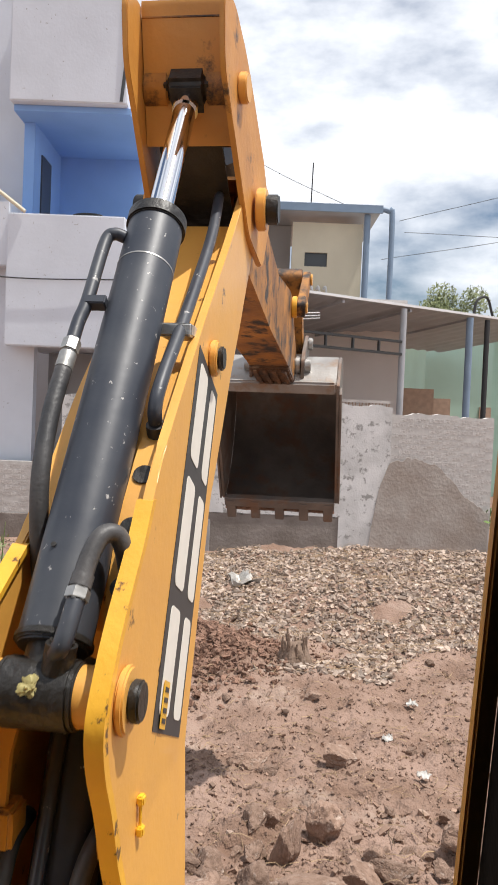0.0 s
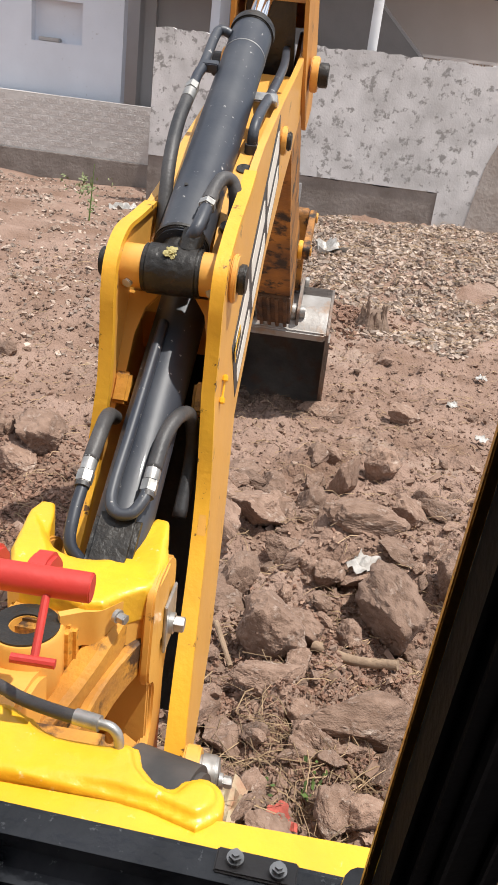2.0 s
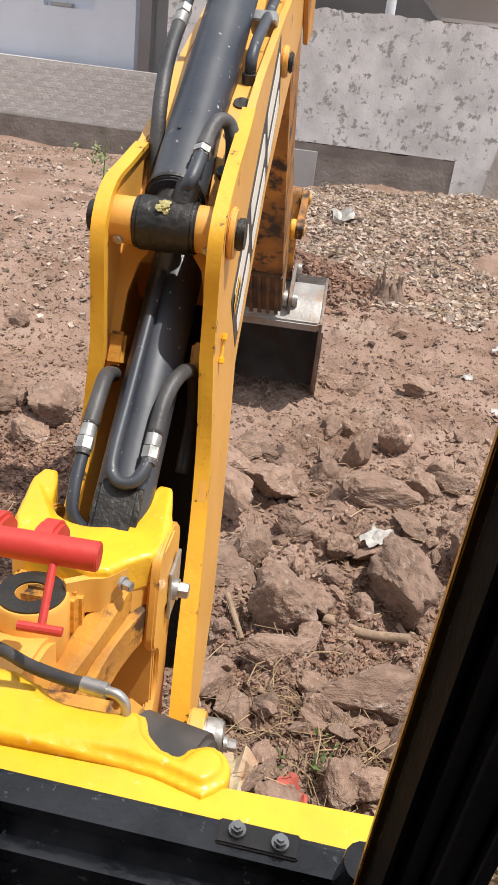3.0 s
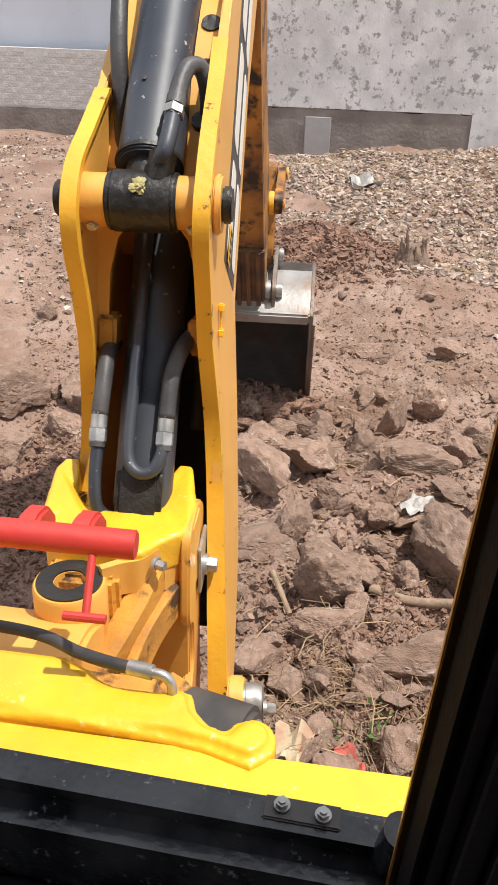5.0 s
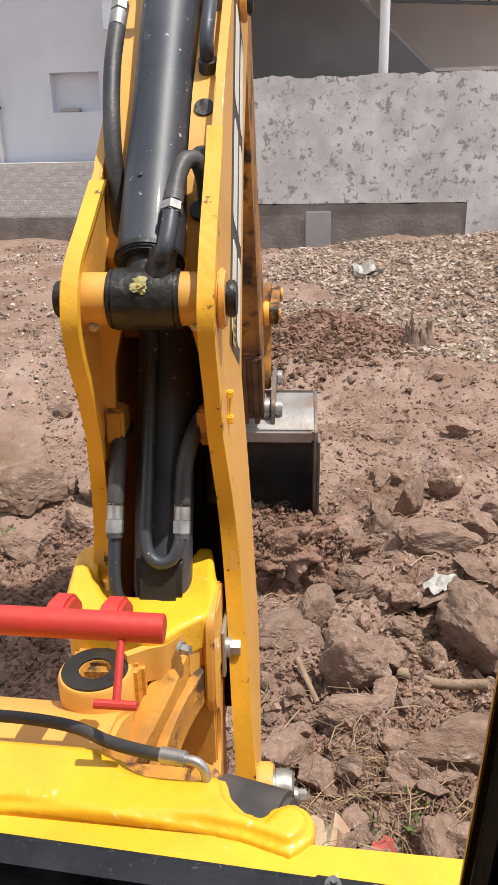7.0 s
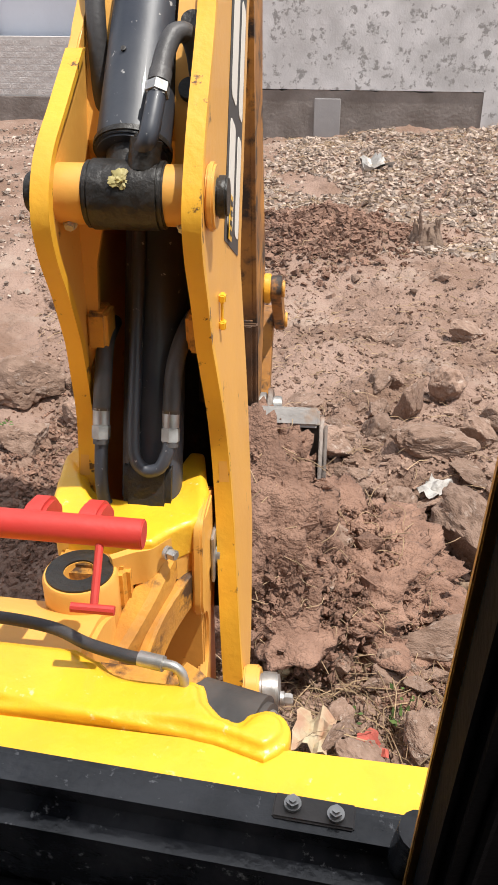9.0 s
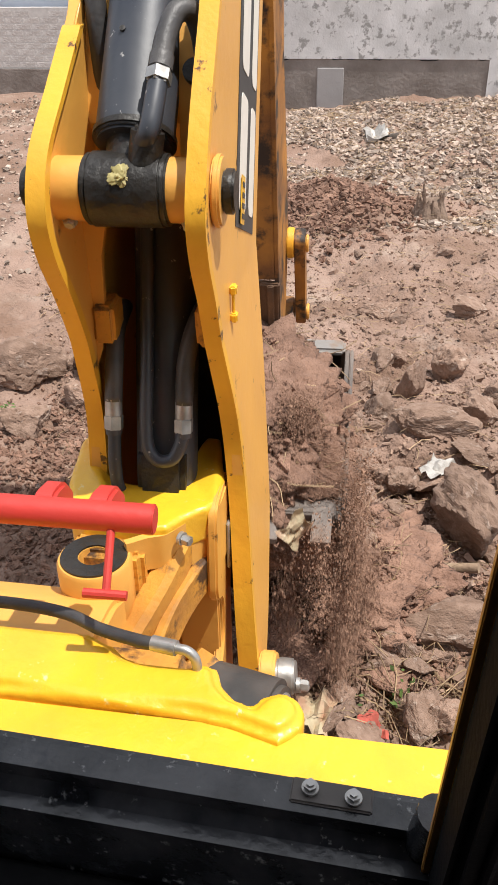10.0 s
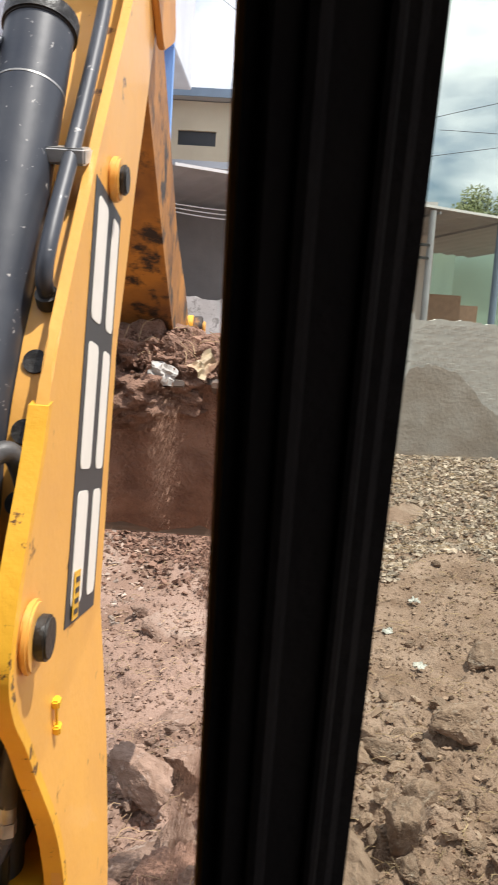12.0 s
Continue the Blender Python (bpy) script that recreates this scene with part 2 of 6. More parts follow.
def rod(a, b, r, bm=None, seg=20, r2=None, bevel=0.0):
    a, b = Vector(a), Vector(b)
    own = bmesh.new()
    bmesh.ops.create_cone(own, cap_ends=True, segments=seg, radius1=r, radius2=r if r2 is None else r2, depth=(b - a).length)
    if bevel:
        ends = [e for e in own.edges if len({round(v.co.z, 5) for v in e.verts}) == 1]
        bmesh.ops.bevel(own, geom=ends, offset=bevel, segments=2, affect="EDGES")
    turn = (b - a).to_track_quat("Z", "Y").to_matrix().to_4x4()
    bmesh.ops.transform(own, matrix=Matrix.Translation((a + b) / 2) @ turn, verts=own.verts)
    return into(bm, own)


def plate(outline, x0, x1, bevel=0.004, bm=None, holes=()):
    """A plate cut to an outline in (y, z), from x0 to x1."""
    own = bmesh.new()
    vs = [own.verts.new((x0, y, z)) for y, z in outline]
    f = own.faces.new(vs)
    r = bmesh.ops.extrude_face_region(own, geom=[f])
    for v in r["geom"]:
        if isinstance(v, bmesh.types.BMVert):
            v.co.x = x1
    if bevel:
        rim = [e for e in own.edges if abs(e.verts[0].co.x - e.verts[1].co.x) < 1e-6]
        bmesh.ops.bevel(own, geom=rim, offset=bevel, segments=2, affect="EDGES")
    return into(bm, own)


def smooth_line(points, n=8):
    """Catmull-Rom through the points."""
    p = [Vector(q) for q in points]
    p = [2 * p[0] - p[1]] + p + [2 * p[-1] - p[-2]]
    out = []
    for i in range(1, len(p) - 2):
        for k in range(n):
            t = k / n
            out.append(0.5 * ((2 * p[i]) + (p[i + 1] - p[i - 1]) * t + (2 * p[i - 1] - 5 * p[i] + 4 * p[i + 1] - p[i + 2]) * t * t
                              + (3 * p[i] - p[i - 1] - 3 * p[i + 1] + p[i + 2]) * t ** 3))
    return out + [p[-2]]


def tube(points, r, bm=None, seg=12, curve=True, n=8):
    own = bmesh.new()
    pts = smooth_line(points, n) if curve else [Vector(q) for q in points]
    rings, up = [], None
    for i, q in enumerate(pts):
        d = (pts[min(i + 1, len(pts) - 1)] - pts[max(i - 1, 0)]).normalized()
        if up is None:
            up = d.orthogonal().normalized()
        up = (up - d * up.dot(d)).normalized()
        side = d.cross(up)
        rings.append([own.verts.new(q + (up * math.cos(a) + side * math.sin(a)) * r) for a in (2 * math.pi * k / seg for k in range(seg))])
    for a, b in zip(rings, rings[1:]):
        for k in range(seg):
            own.faces.new((a[k], a[(k + 1) % seg], b[(k + 1) % seg], b[k]))
    own.faces.new(rings[0])
    own.faces.new(rings[-1][::-1])
    return into(bm, own)


def rounded(points, r=0.05, n=4):
    """An outline with its corners rounded."""
    out = []
    for i, q in enumerate(points):
        a, b, c = Vector((*points[i - 1], 0)), Vector((*q, 0)), Vector((*points[(i + 1) % len(points)], 0))
        k = min(r, 0.45 * (a - b).length, 0.45 * (c - b).length)
        s, e = b + (a - b).normalized() * k, b + (c - b).normalized() * k
        for j in range(n + 1):
            t = j / n
            p = (1 - t) ** 2 * s + 2 * t * (1 - t) * b + t * t * e
            out.append((p.x, p.y))
    return out


def smooth01(a, b, x):
    t = min(1.0, max(0.0, (x - a) / (b - a)))
    return t * t * (3 - 2 * t)


# ---- ground ----
def ground_at(x, y):
    h = 0.30 * smooth01(8.5, 12.5, y) * smooth01(-3.0, 1.5, x) + 0.05 * smooth01(7, 12, y)
    h += 0.22 * smooth01(-0.9, -2.0, x) * smooth01(5.5, 7.2, y) * (1 - smooth01(11, 13, y))
    h += 0.26 * math.exp(-(((x + 0.45) / 0.75) ** 2 + ((y - 8.3) / 0.7) ** 2))
    near = 1 - smooth01(14, 40, abs(y)) 
    p = Vector((x, y, 0))
    near_c = 1 + 1.1 * smooth01(5.2, 3.8, y) * smooth01(-0.9, 0.2, x)
    h += near * (0.10 * noise.noise(p * 0.7) + 0.07 * noise.noise(p * 1.9) + near_c * (0.05 * noise.noise(p * 5.0) + 0.03 * noise.noise(p * 12.0)))
    h += 0.025 * near * abs(noise.noise(p * 24.0))
    if 1.0 < y < 9.5 and abs(x) < 4:
        # clods and hollows of the turned soil
        rough = smooth01(9.5, 5.0, y) * (0.75 + 0.5 * noise.noise(p * 0.9 + Vector((7, 3, 0))))
        h += rough * (0.055 * (0.28 - abs(noise.noise(p * 6.3 + Vector((2, 0, 0))))) + 0.035 * (0.28 - abs(noise.noise(p * 13.0))) + 0.014 * noise.noise(p * 33.0))
    h -= 0.10 * math.exp(-(((x - 0.1) / 0.9) ** 2 + ((y - 1.5) / 0.8) ** 2))
    return h - 0.06


def build_ground():
    fine = np.concatenate([np.arange(-3.2, -0.7, 0.035), np.arange(-0.7, 1.3, 0.018), np.arange(1.3, 3.6, 0.035)])
    xs = np.concatenate([-np.geomspace(900, 3.3, 40), fine, np.geomspace(3.65, 900, 40)])
    ys = np.concatenate([-np.geomspace(900, 0.6, 24), np.arange(-0.5, 1.2, 0.2), np.arange(1.2, 5.4, 0.02), np.arange(5.4, 6.5, 0.035), np.arange(6.5, 14, 0.07), np.geomspace(14.1, 1500, 40)])
    nx, ny = len(xs), len(ys)
    verts = [(x, y, ground_at(x, y)) for y in ys for x in xs]
    faces = [(j * nx + i, j * nx + i + 1, (j + 1) * nx + i + 1, (j + 1) * nx + i) for j in range(ny - 1) for i in range(nx - 1)]
    me = bpy.data.meshes.new("ground")
    me.from_pydata(verts, [], faces)
    me.materials.append(SOIL)
    for p in me.polygons:
        p.use_smooth = True
    return tagged(new("ground", me), "dry brown dug-over soil of a building plot", "ground", kind="structure")


build_ground()

# ---- walls and houses ----
def slab(name, material, parent, x0, x1, y0, y1, z0, z1, label="", bevel=0.0):
    return part(name, box(x0, x1, y0, y1, z0, z1, bevel), material, parent, label)


def thing(name, label, category, m=None, group="", kind=""):
    ob = new(name)
    ob.empty_display_size = 0.2
    if m is not None:
        ob.matrix_basis = m
    return tagged(ob, label, category, group, kind)


def rough_wall_mesh(x0, x1, z0, z1, y0, y1, step=0.05, wob=0.05):
    """A wall whose top edge is broken and uneven."""
    bm = bmesh.new()
    cols = []
    n = int((x1 - x0) / step)
    for i in range(n + 1):
        x = x0 + (x1 - x0) * i / n
        top = z1 + wob * noise.noise(Vector((x * 2.3, z1, 0))) + 0.5 * wob * noise.noise(Vector((x * 9, z1, 3))) + 0.4 * wob * noise.noise(Vector((x * 31, z1, 7)))
        cols.append([bm.verts.new(c) for c in ((x, y0, z0), (x, y0, top), (x, y1, top), (x, y1, z0))])
    for a, b in zip(cols, cols[1:]):
        for k in range(4):
            bm.faces.new((a[k], a[(k + 1) % 4], b[(k + 1) % 4], b[k]))
    bm.faces.new(cols[0])
    bm.faces.new(cols[-1])
    return bm


wall = thing("compound_wall", "weathered white plastered boundary wall with bare cement base", "wall", kind="structure")
part("plaster", rough_wall_mesh(1.5, 2.3, -0.4, 2.60, 13.5, 13.72), PLASTER, wall, "patchy white plaster")
part("plaster", rough_wall_mesh(-3.05, 1.5, 0.78, 2.60, 13.5, 13.72), PLASTER, wall, "patchy white plaster")
part("plaster", rough_wall_mesh(2.3, 3.95, -0.2, 2.50, 13.508, 13.72), JOINT, wall, "bare mortar behind bricks")
part("base", rough_wall_mesh(-3.05, 1.5, -0.4, 0.775, 13.515, 13.72, wob=0.04), PLINTH, wall, "dark bare cement base")
slab("patch", PATCH, wall, -0.98, -0.58, 13.49, 13.55, -0.1, 0.66, "smooth pale cement patch", 0.01)

wall_patch = bmesh.new()
wall_patch_top = smooth_line([(1.98, 0, 0.20), (2.06, 0, 0.80), (2.16, 0, 1.35), (2.32, 0, 1.66), (2.6, 0, 1.78), (3.0, 0, 1.70), (3.3, 0, 1.45), (3.6, 0, 1.15), (3.92, 0, 0.95)], 24)
wall_patch_cols = []
for q in wall_patch_top:
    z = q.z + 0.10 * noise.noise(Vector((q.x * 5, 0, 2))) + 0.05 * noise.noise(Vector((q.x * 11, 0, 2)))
    wall_patch_cols.append([wall_patch.verts.new(c) for c in ((q.x, 13.487, -0.2), (q.x, 13.487, z - 0.003), (q.x, 13.494, z), (q.x, 13.494, -0.2))])
for a, b in zip(wall_patch_cols, wall_patch_cols[1:]):
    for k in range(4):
        wall_patch.faces.new((a[k], a[(k + 1) % 4], b[(k + 1) % 4], b[k]))
wall_patch.faces.new(wall_patch_cols[0])
wall_patch.faces.new(wall_patch_cols[-1])
part("mud_coat", wall_patch, PATCHY_BROWN, wall, "dark brown patch with an arched top on the wall")

brick_wall = thing("brick_wall", "low whitewashed brick wall before the white house", "wall", kind="structure")
slab("core", JOINT, brick_wall, -14, -3.1, 15.188, 15.4, -0.4, 1.37)
slab("base", PLINTH, brick_wall, -14, -3.1, 15.15, 15.187, -0.4, 0.42, "dark lower strip", 0.01)

# white house with balcony
house = thing("white_house", "white painted house with a blue balcony recess", "house")
W0 = 15.6
slab("wall", WHITE, house, -14, -5.74, W0, W0 + 0.25, -0.3, 4.92)
slab("wall", WHITE, house, -5.74, -4.83, W0, W0 + 0.25, -0.3, 2.21)
slab("wall", WHITE, house, -5.74, -4.83, W0, W0 + 0.25, 2.87, 4.92)
slab("wall", WHITE, house, -4.83, -4.1, W0, W0 + 0.25, -0.3, 4.92)
slab("niche", WHITE, house, -5.74, -4.83, W0 + 0.2, W0 + 0.4, 2.1, 2.95, "shallow wall niche")
slab("ledge", SHADE_CEMENT, house, -5.62, -5.25, W0 + 0.02, W0 + 0.18, 2.213, 2.28, "small cement block in the niche", 0.01)
slab("band", WHITE, house, -14, -4.53, W0 - 0.35, W0 + 0.25, 4.923, 6.1, "projecting slab edge", 0.02)
slab("wall", WHITE, house, -14, -4.55, W0 + 1.4, W0 + 1.6, 6.1, 12)
# jamb and porch wall are greyed, the recess's shade in their colour
slab("door_jamb", SHADE_CEMENT, house, -3.95, -3.75, W0 + 0.9, W0 + 1.1, -0.3, 3.4)
slab("porch_wall", SHADE_CEMENT, house, -4.1, -2.45, W0 + 1.1, W0 + 1.3, -0.3, 3.47, "porch wall greyed for its shade")
slab("porch_side", WHITE, house, -2.6, -2.45, W0, W0 + 1.1, -0.3, 3.47)
slab("parapet", WHITE, house, -4.53, -2.4, W0 - 0.5, W0 - 0.3, 3.47, 5.86, "white balcony parapet", 0.02)
slab("parapet_side", WHITE, house, -4.53, -4.35, W0 - 0.3, W0 + 2.4, 3.53, 5.86)
slab("parapet_side", WHITE, house, -2.58, -2.4, W0 - 0.3, W0 + 2.4, 3.53, 5.86)
slab("balcony_floor", WHITE, house, -4.35, -2.58, W0 - 0.3, W0 + 2.4, 3.5, 3.7)
slab("balcony_back", BLUE, house, -4.5, -2.42, W0 + 2.4, W0 + 2.6, 3.7, 7.75, "light blue balcony wall")
slab("balcony_side", BLUE, house, -4.5, -4.3, W0 + 0.3, W0 + 2.4, 5.87, 7.75, "light blue balcony wall")
slab("balcony_ceiling", BLUE, house, -4.53, -2.4, W0 - 0.3, W0 + 2.4, 7.75, 7.86, "light blue ceiling")
slab("window", SLATE, house, -4.30, -4.27, W0 + 0.8, W0 + 1.5, 5.9, 7.3, "dark window opening")
slab("upper_block", WHITE, house, -4.57, -2.45, W0 - 0.5, W0 + 6, 7.865, 11.5, "white upper storey block", 0.02)
part("pipe", rod((-6.8, W0 - 0.06, 0.2), (-6.8, W0 - 0.06, 4.9), 0.045), PVC, house, "white drain pipe")
part("bracket", box(-6.87, -6.73, W0 - 0.1, W0, 2.3, 2.34), WIRE, house)
part("pole", rod((-5.6, W0 - 0.5, 6.9), (-4.2, W0 - 0.55, 5.87), 0.035), BEIGE, house, "leaning yellow bamboo pole")
part("downpipe", rod((-2.55, W0 - 0.5, 7.9), (-2.3, W0 - 0.55, 10.5), 0.03), SLATE, house)
for k in range(7):
    part("stair_tread", box(-7.6 + 0.26 * k, -7.3 + 0.26 * k, W0 + 0.1, W0 + 0.9, 7.9 - 0.2 * k, 7.94 - 0.2 * k), BEIGE, house)
part("stringer", tube([(-7.8, W0 + 0.05, 7.9), (-5.5, W0 + 0.05, 6.1)], 0.09, curve=False, seg=4), BEIGE, house, "yellow stair stringer")
for k in range(8):
    x = -7.6 + 0.28 * k
    part("baluster", rod((x, W0 + 0.05, 7.8 - 0.22 * k), (x, W0 + 0.05, 8.7 - 0.22 * k), 0.018, seg=8), PVC, house)
part("handrail", tube([(-7.8, W0 + 0.05, 8.85), (-5.5, W0 + 0.05, 7.05)], 0.025, curve=False, seg=8), PVC, house)
part("cable", tube([(-6, W0 - 0.55, 4.80), (-4.3, W0 - 0.56, 4.68), (-2.4, W0 - 0.55, 4.72)], 0.012, seg=6), WIRE, house)

chair = thing("balcony_chair", "dark metal chair standing on the balcony", "chair", pose(-3.2, W0 + 0.1, 3.7))
part("back_frame", tube([(-0.28, 0, 1.6), (-0.28, 0, 2.18), (-0.2, 0, 2.3), (0.2, 0, 2.3), (0.28, 0, 2.18), (0.28, 0, 1.6)], 0.03, seg=8), WIRE, chair)
part("back_bar", rod((-0.28, 0, 2.2), (0.28, 0, 2.2), 0.02, seg=8), WIRE, chair)
part("seat", box(-0.28, 0.28, 0, 0.5, 1.55, 1.6), WIRE, chair)
for x in (-0.26, 0.26):
    for y in (0.02, 0.48):
        part("leg", rod((x, y, 0), (x, y, 1.56), 0.02, seg=8), WIRE, chair)

# house behind the wall, seen past the lean-to roof
rear = thing("beige_house", "beige two-storey house with flat slab roof", "house")
Y = 24.0
slab("wall", PINKWHITE, rear, -9, 3.7, 20.4, 20.6, -0.3, 5.35, "pale rear wall")
slab("wall", BEIGE, rear, -9, -3.06, Y, Y + 0.25, 5.5, 8.2)
slab("wall", BEIGE, rear, -3.06, -1.99, Y, Y + 0.25, 5.5, 7.02)
slab("wall", BEIGE, rear, -3.06, -1.99, Y, Y + 0.25, 7.42, 8.2)
slab("wall", BEIGE, rear, -1.99, -1.5, Y, Y + 0.25, 5.5, 8.2)
slab("window", SLATE, rear, -3.06, -1.99, Y + 0.12, Y + 0.2, 7.02, 7.42, "dark window strip")
# landing wall is grey instead of beige, its shade put into the colour
slab("recess_wall", SHADE_CEMENT, rear, -1.5, 0.96, Y + 1.4, Y + 1.6, 5.5, 8.2, "open landing wall greyed for its shade")
slab("wall", BEIGE, rear, 0.96, 1.33, Y, Y + 0.25, 5.5, 8.0)
slab("wall", BEIGE, rear, 1.98, 2.97, Y, Y + 0.25, 5.5, 8.0)
slab("wall", BEIGE, rear, 1.33, 1.98, Y, Y + 0.25, 5.5, 6.75)
slab("wall", BEIGE, rear, 1.33, 1.98, Y, Y + 0.25, 7.15, 8.0)
slab("vent", SLATE, rear, 1.33, 1.98, Y + 0.1, Y + 0.2, 6.75, 7.15, "dark louvred vent")
slab("side_wall", BEIGE, rear, 2.8, 2.97, Y + 0.25, Y + 4, 5.5, 8.0)
slab("roof_slab", SHEET, rear, -9, 3.4, Y - 0.5, Y + 4.5, 8.22, 8.36, "flat grey roof slab", 0.02)
slab("roof_lip", PIPE_BLUE, rear, -9, 3.45, Y - 0.56, Y - 0.502, 8.2, 8.42, "blue-grey roof edge")
part("pipe", rod((3.05, Y - 0.3, 5.6), (3.05, Y - 0.3, 8.2), 0.09), PIPE_BLUE, rear, "blue-grey pipe")
part("pipe", tube([(3.75, Y - 0.3, 5.6), (3.75, Y - 0.3, 8.1), (3.65, Y - 0.3, 8.33), (3.3, Y - 0.3, 8.38)], 0.08), PIPE_BLUE, rear, "blue-grey pipe")
part("aerial", rod((1.45, Y, 8.36), (1.47, Y, 9.7), 0.018, seg=6), WIRE, rear)
for k in range(3):
    part("tap", tube([(1.5 + 0.2 * k, Y - 0.05, 6.1), (1.55 + 0.2 * k, Y - 0.15, 6.15), (1.6 + 0.2 * k, Y - 0.1, 5.95)], 0.035, seg=8), PVC, rear)
slab("awning", SHEET, rear, -3.0, -1.3, 20.0, 21.5, 5.75, 5.9, "pale sheet awning")

# lean-to with sheet roof, set at an angle to the wall
shed = thing("lean_to", "open lean-to with sloping grey sheet roof on posts", "shed", pose(-0.43, 15.2, 0, 0, 0, 32))


def sheet_roof(w, d, z0, z1):
    bm = bmesh.new()
    n = 90
    rows = []
    for y, z in ((0, z0), (d, z1)):
        rows.append([bm.verts.new((-1.6 + (w + 1.6) * i / n, y, z + 0.025 * math.sin(i * 1.9))) for i in range(n + 1)])
    for i in range(n):
        bm.faces.new((rows[0][i], rows[0][i + 1], rows[1][i + 1], rows[1][i]))
    r = bmesh.ops.extrude_face_region(bm, geom=bm.faces[:])
    for v in r["geom"]:
        if isinstance(v, bmesh.types.BMVert):
            v.co.z += 0.02
    return bm


part("roof_sheet", sheet_roof(9.5, 4.2, 4.80, 4.42), SHEET, shed, "weathered corrugated roof sheet")
part("front_edge", box(-1.6, 9.5, -0.03, 0.0, 4.78, 4.83), PVC, shed, "pale roof edge trim")
for k, x in enumerate((1.0, 2.6, 4.4, 6.2)):
    part("rafter", tube([(x, 0.05, 4.72), (x, 4.1, 4.34)], 0.04, curve=False, seg=4), SHEET, shed)
for z in (3.76, 4.02):
    part("rail", box(0.7, 4.25, 0.0, 0.06, z, z + 0.05), WIRE, shed)
for k in range(6):
    part("rail_post", box(0.8 + 0.68 * k, 0.84 + 0.68 * k, 0.0, 0.05, 3.81, 4.02), WIRE, shed)
part("post", rod((4.2, 0.05, -0.2), (4.2, 0.05, 4.74), 0.07), SHEET, shed, "grey steel post")
part("post", rod((6.15, 0.05, -0.2), (6.15, 0.05, 4.74), 0.08), PIPE_BLUE, shed, "blue steel post")
part("post", rod((6.7, 0.05, -0.2), (6.7, 0.05, 4.74), 0.06), WIRE, shed, "dark steel post")
part("conduit_loop", tube([(6.2, 0, 4.84), (6.3, 0, 5.15), (6.6, 0, 5.22), (6.8, 0, 4.84)], 0.03, seg=8), WIRE, shed)

drain = thing("drain_pipe", "white plastic drain pipe with elbow above the wall", "pipe")
part("riser", rod((0.17, 14.3, -0.3), (0.17, 14.3, 4.15), 0.075), PVC, drain)
part("elbow", tube([(0.17, 14.3, 4.1), (0.15, 14.3, 4.25), (-0.1, 14.25, 4.3), (-0.36, 14.2, 4.22)], 0.075), PVC, drain)
part("elbow_cap", tube([(-0.36, 14.2, 4.22), (-0.45, 14.2, 4.22), (-0.47, 14.2, 4.4)], 0.085), PVC, drain)

lattice = thing("lattice_screen", "terracotta lattice block screen", "screen", pose(1.12, 17.3, 0))
part("frame_bar", box(0, 1.75, 0, 0.08, 2.74, 2.80), PINKWHITE, lattice)
part("frame_bar", box(0, 1.75, 0, 0.08, 0.5, 2.32), PINKWHITE, lattice, "pale parapet under the lattice")
for k in range(13):
    for s in (-1, 1):
        x = 0.14 * k
        part("lattice_bar", tube([(x, 0.04 + 0.012 * s, 2.53 - 0.21 * s), (x + 0.07, 0.04 + 0.012 * s, 2.53 + 0.21 * s)], 0.016, curve=False, seg=4), TERRA, lattice)
# slab added in the shape of the roof's cast shadow on the wall
shadow_slab = thing("stair_flank", "dark slab standing in for the lean-to roof's shadow", "stair")
bm = bmesh.new()
stair = [(-2.35, -0.3), (-2.35, 4.45), (-0.82, 4.45), (1.10, 2.70), (1.10, -0.3)]
fa, fb = [bm.verts.new((x, 17.04, z)) for x, z in stair], [bm.verts.new((x, 17.2, z)) for x, z in stair]
bm.faces.new(fa)
bm.faces.new(fb)
for k in range(len(stair)):
    bm.faces.new((fa[k - 1], fa[k], fb[k], fb[k - 1]))
part("flank_wall", bm, surface("dark_grey_shadow", (0.21, 0.20, 0.195), 0.9, second=(0.15, 0.145, 0.14), scale=1.2, amount=0.8, bump=0.1), shadow_slab)
part("coping", tube([(-0.82, 17.12, 4.46), (1.10, 17.12, 2.71)], 0.07, curve=False, seg=4), SHADE_CEMENT, shadow_slab, "sloping edge strip of the added slab")

mint = thing("mint_house", "mint green house beyond the lean-to", "house")
slab("wall", MINT, mint, 4.95, 6.9, 24.0, 30, -0.3, 4.9)
slab("wall", MINT, mint, 6.9, 14, 24.4, 30, -0.3, 5.2)
slab("roof_edge", PVC, mint, 4.85, 14, 23.8, 30, 5.2, 5.32)
slab("door", TERRA, mint, 5.2, 5.7, 23.93, 24.0, 2.2, 3.1, "brown shutter")
slab("door", TERRA, mint, 6.55, 6.88, 23.93, 24.0, 2.2, 2.9, "brown shutter")
hut = thing("orange_hut", "orange-brown hut wall behind the boundary wall", "hut")
slab("wall", TERRA, hut, 4.0, 4.9, 22.5, 24, -0.3, 3.3)


def crown(bm, centre, radius, count, size, rnd):
    """Leaves scattered in lobes, with gaps between them."""
    lobes = [Vector(centre) + Vector((rnd.gauss(0, 1), rnd.gauss(0, 1), rnd.gauss(0, 0.6))) * radius * 0.5 for _ in range(11)]
    for _ in range(count):
        c = rnd.choice(lobes)
        d = Vector((rnd.gauss(0, 1), rnd.gauss(0, 1), rnd.gauss(0, 1))).normalized() * radius * 0.42 * rnd.random() ** 0.4
        p = c + d
        a = Vector((rnd.gauss(0, 1), rnd.gauss(0, 1), rnd.gauss(0, 1))).normalized()
        b = a.orthogonal().normalized()
        s = size * rnd.uniform(0.5, 1.3)
        bm.faces.new([bm.verts.new(p + q) for q in (a * s, b * s * 0.45, -a * s, -b * s * 0.45)])
    return bm


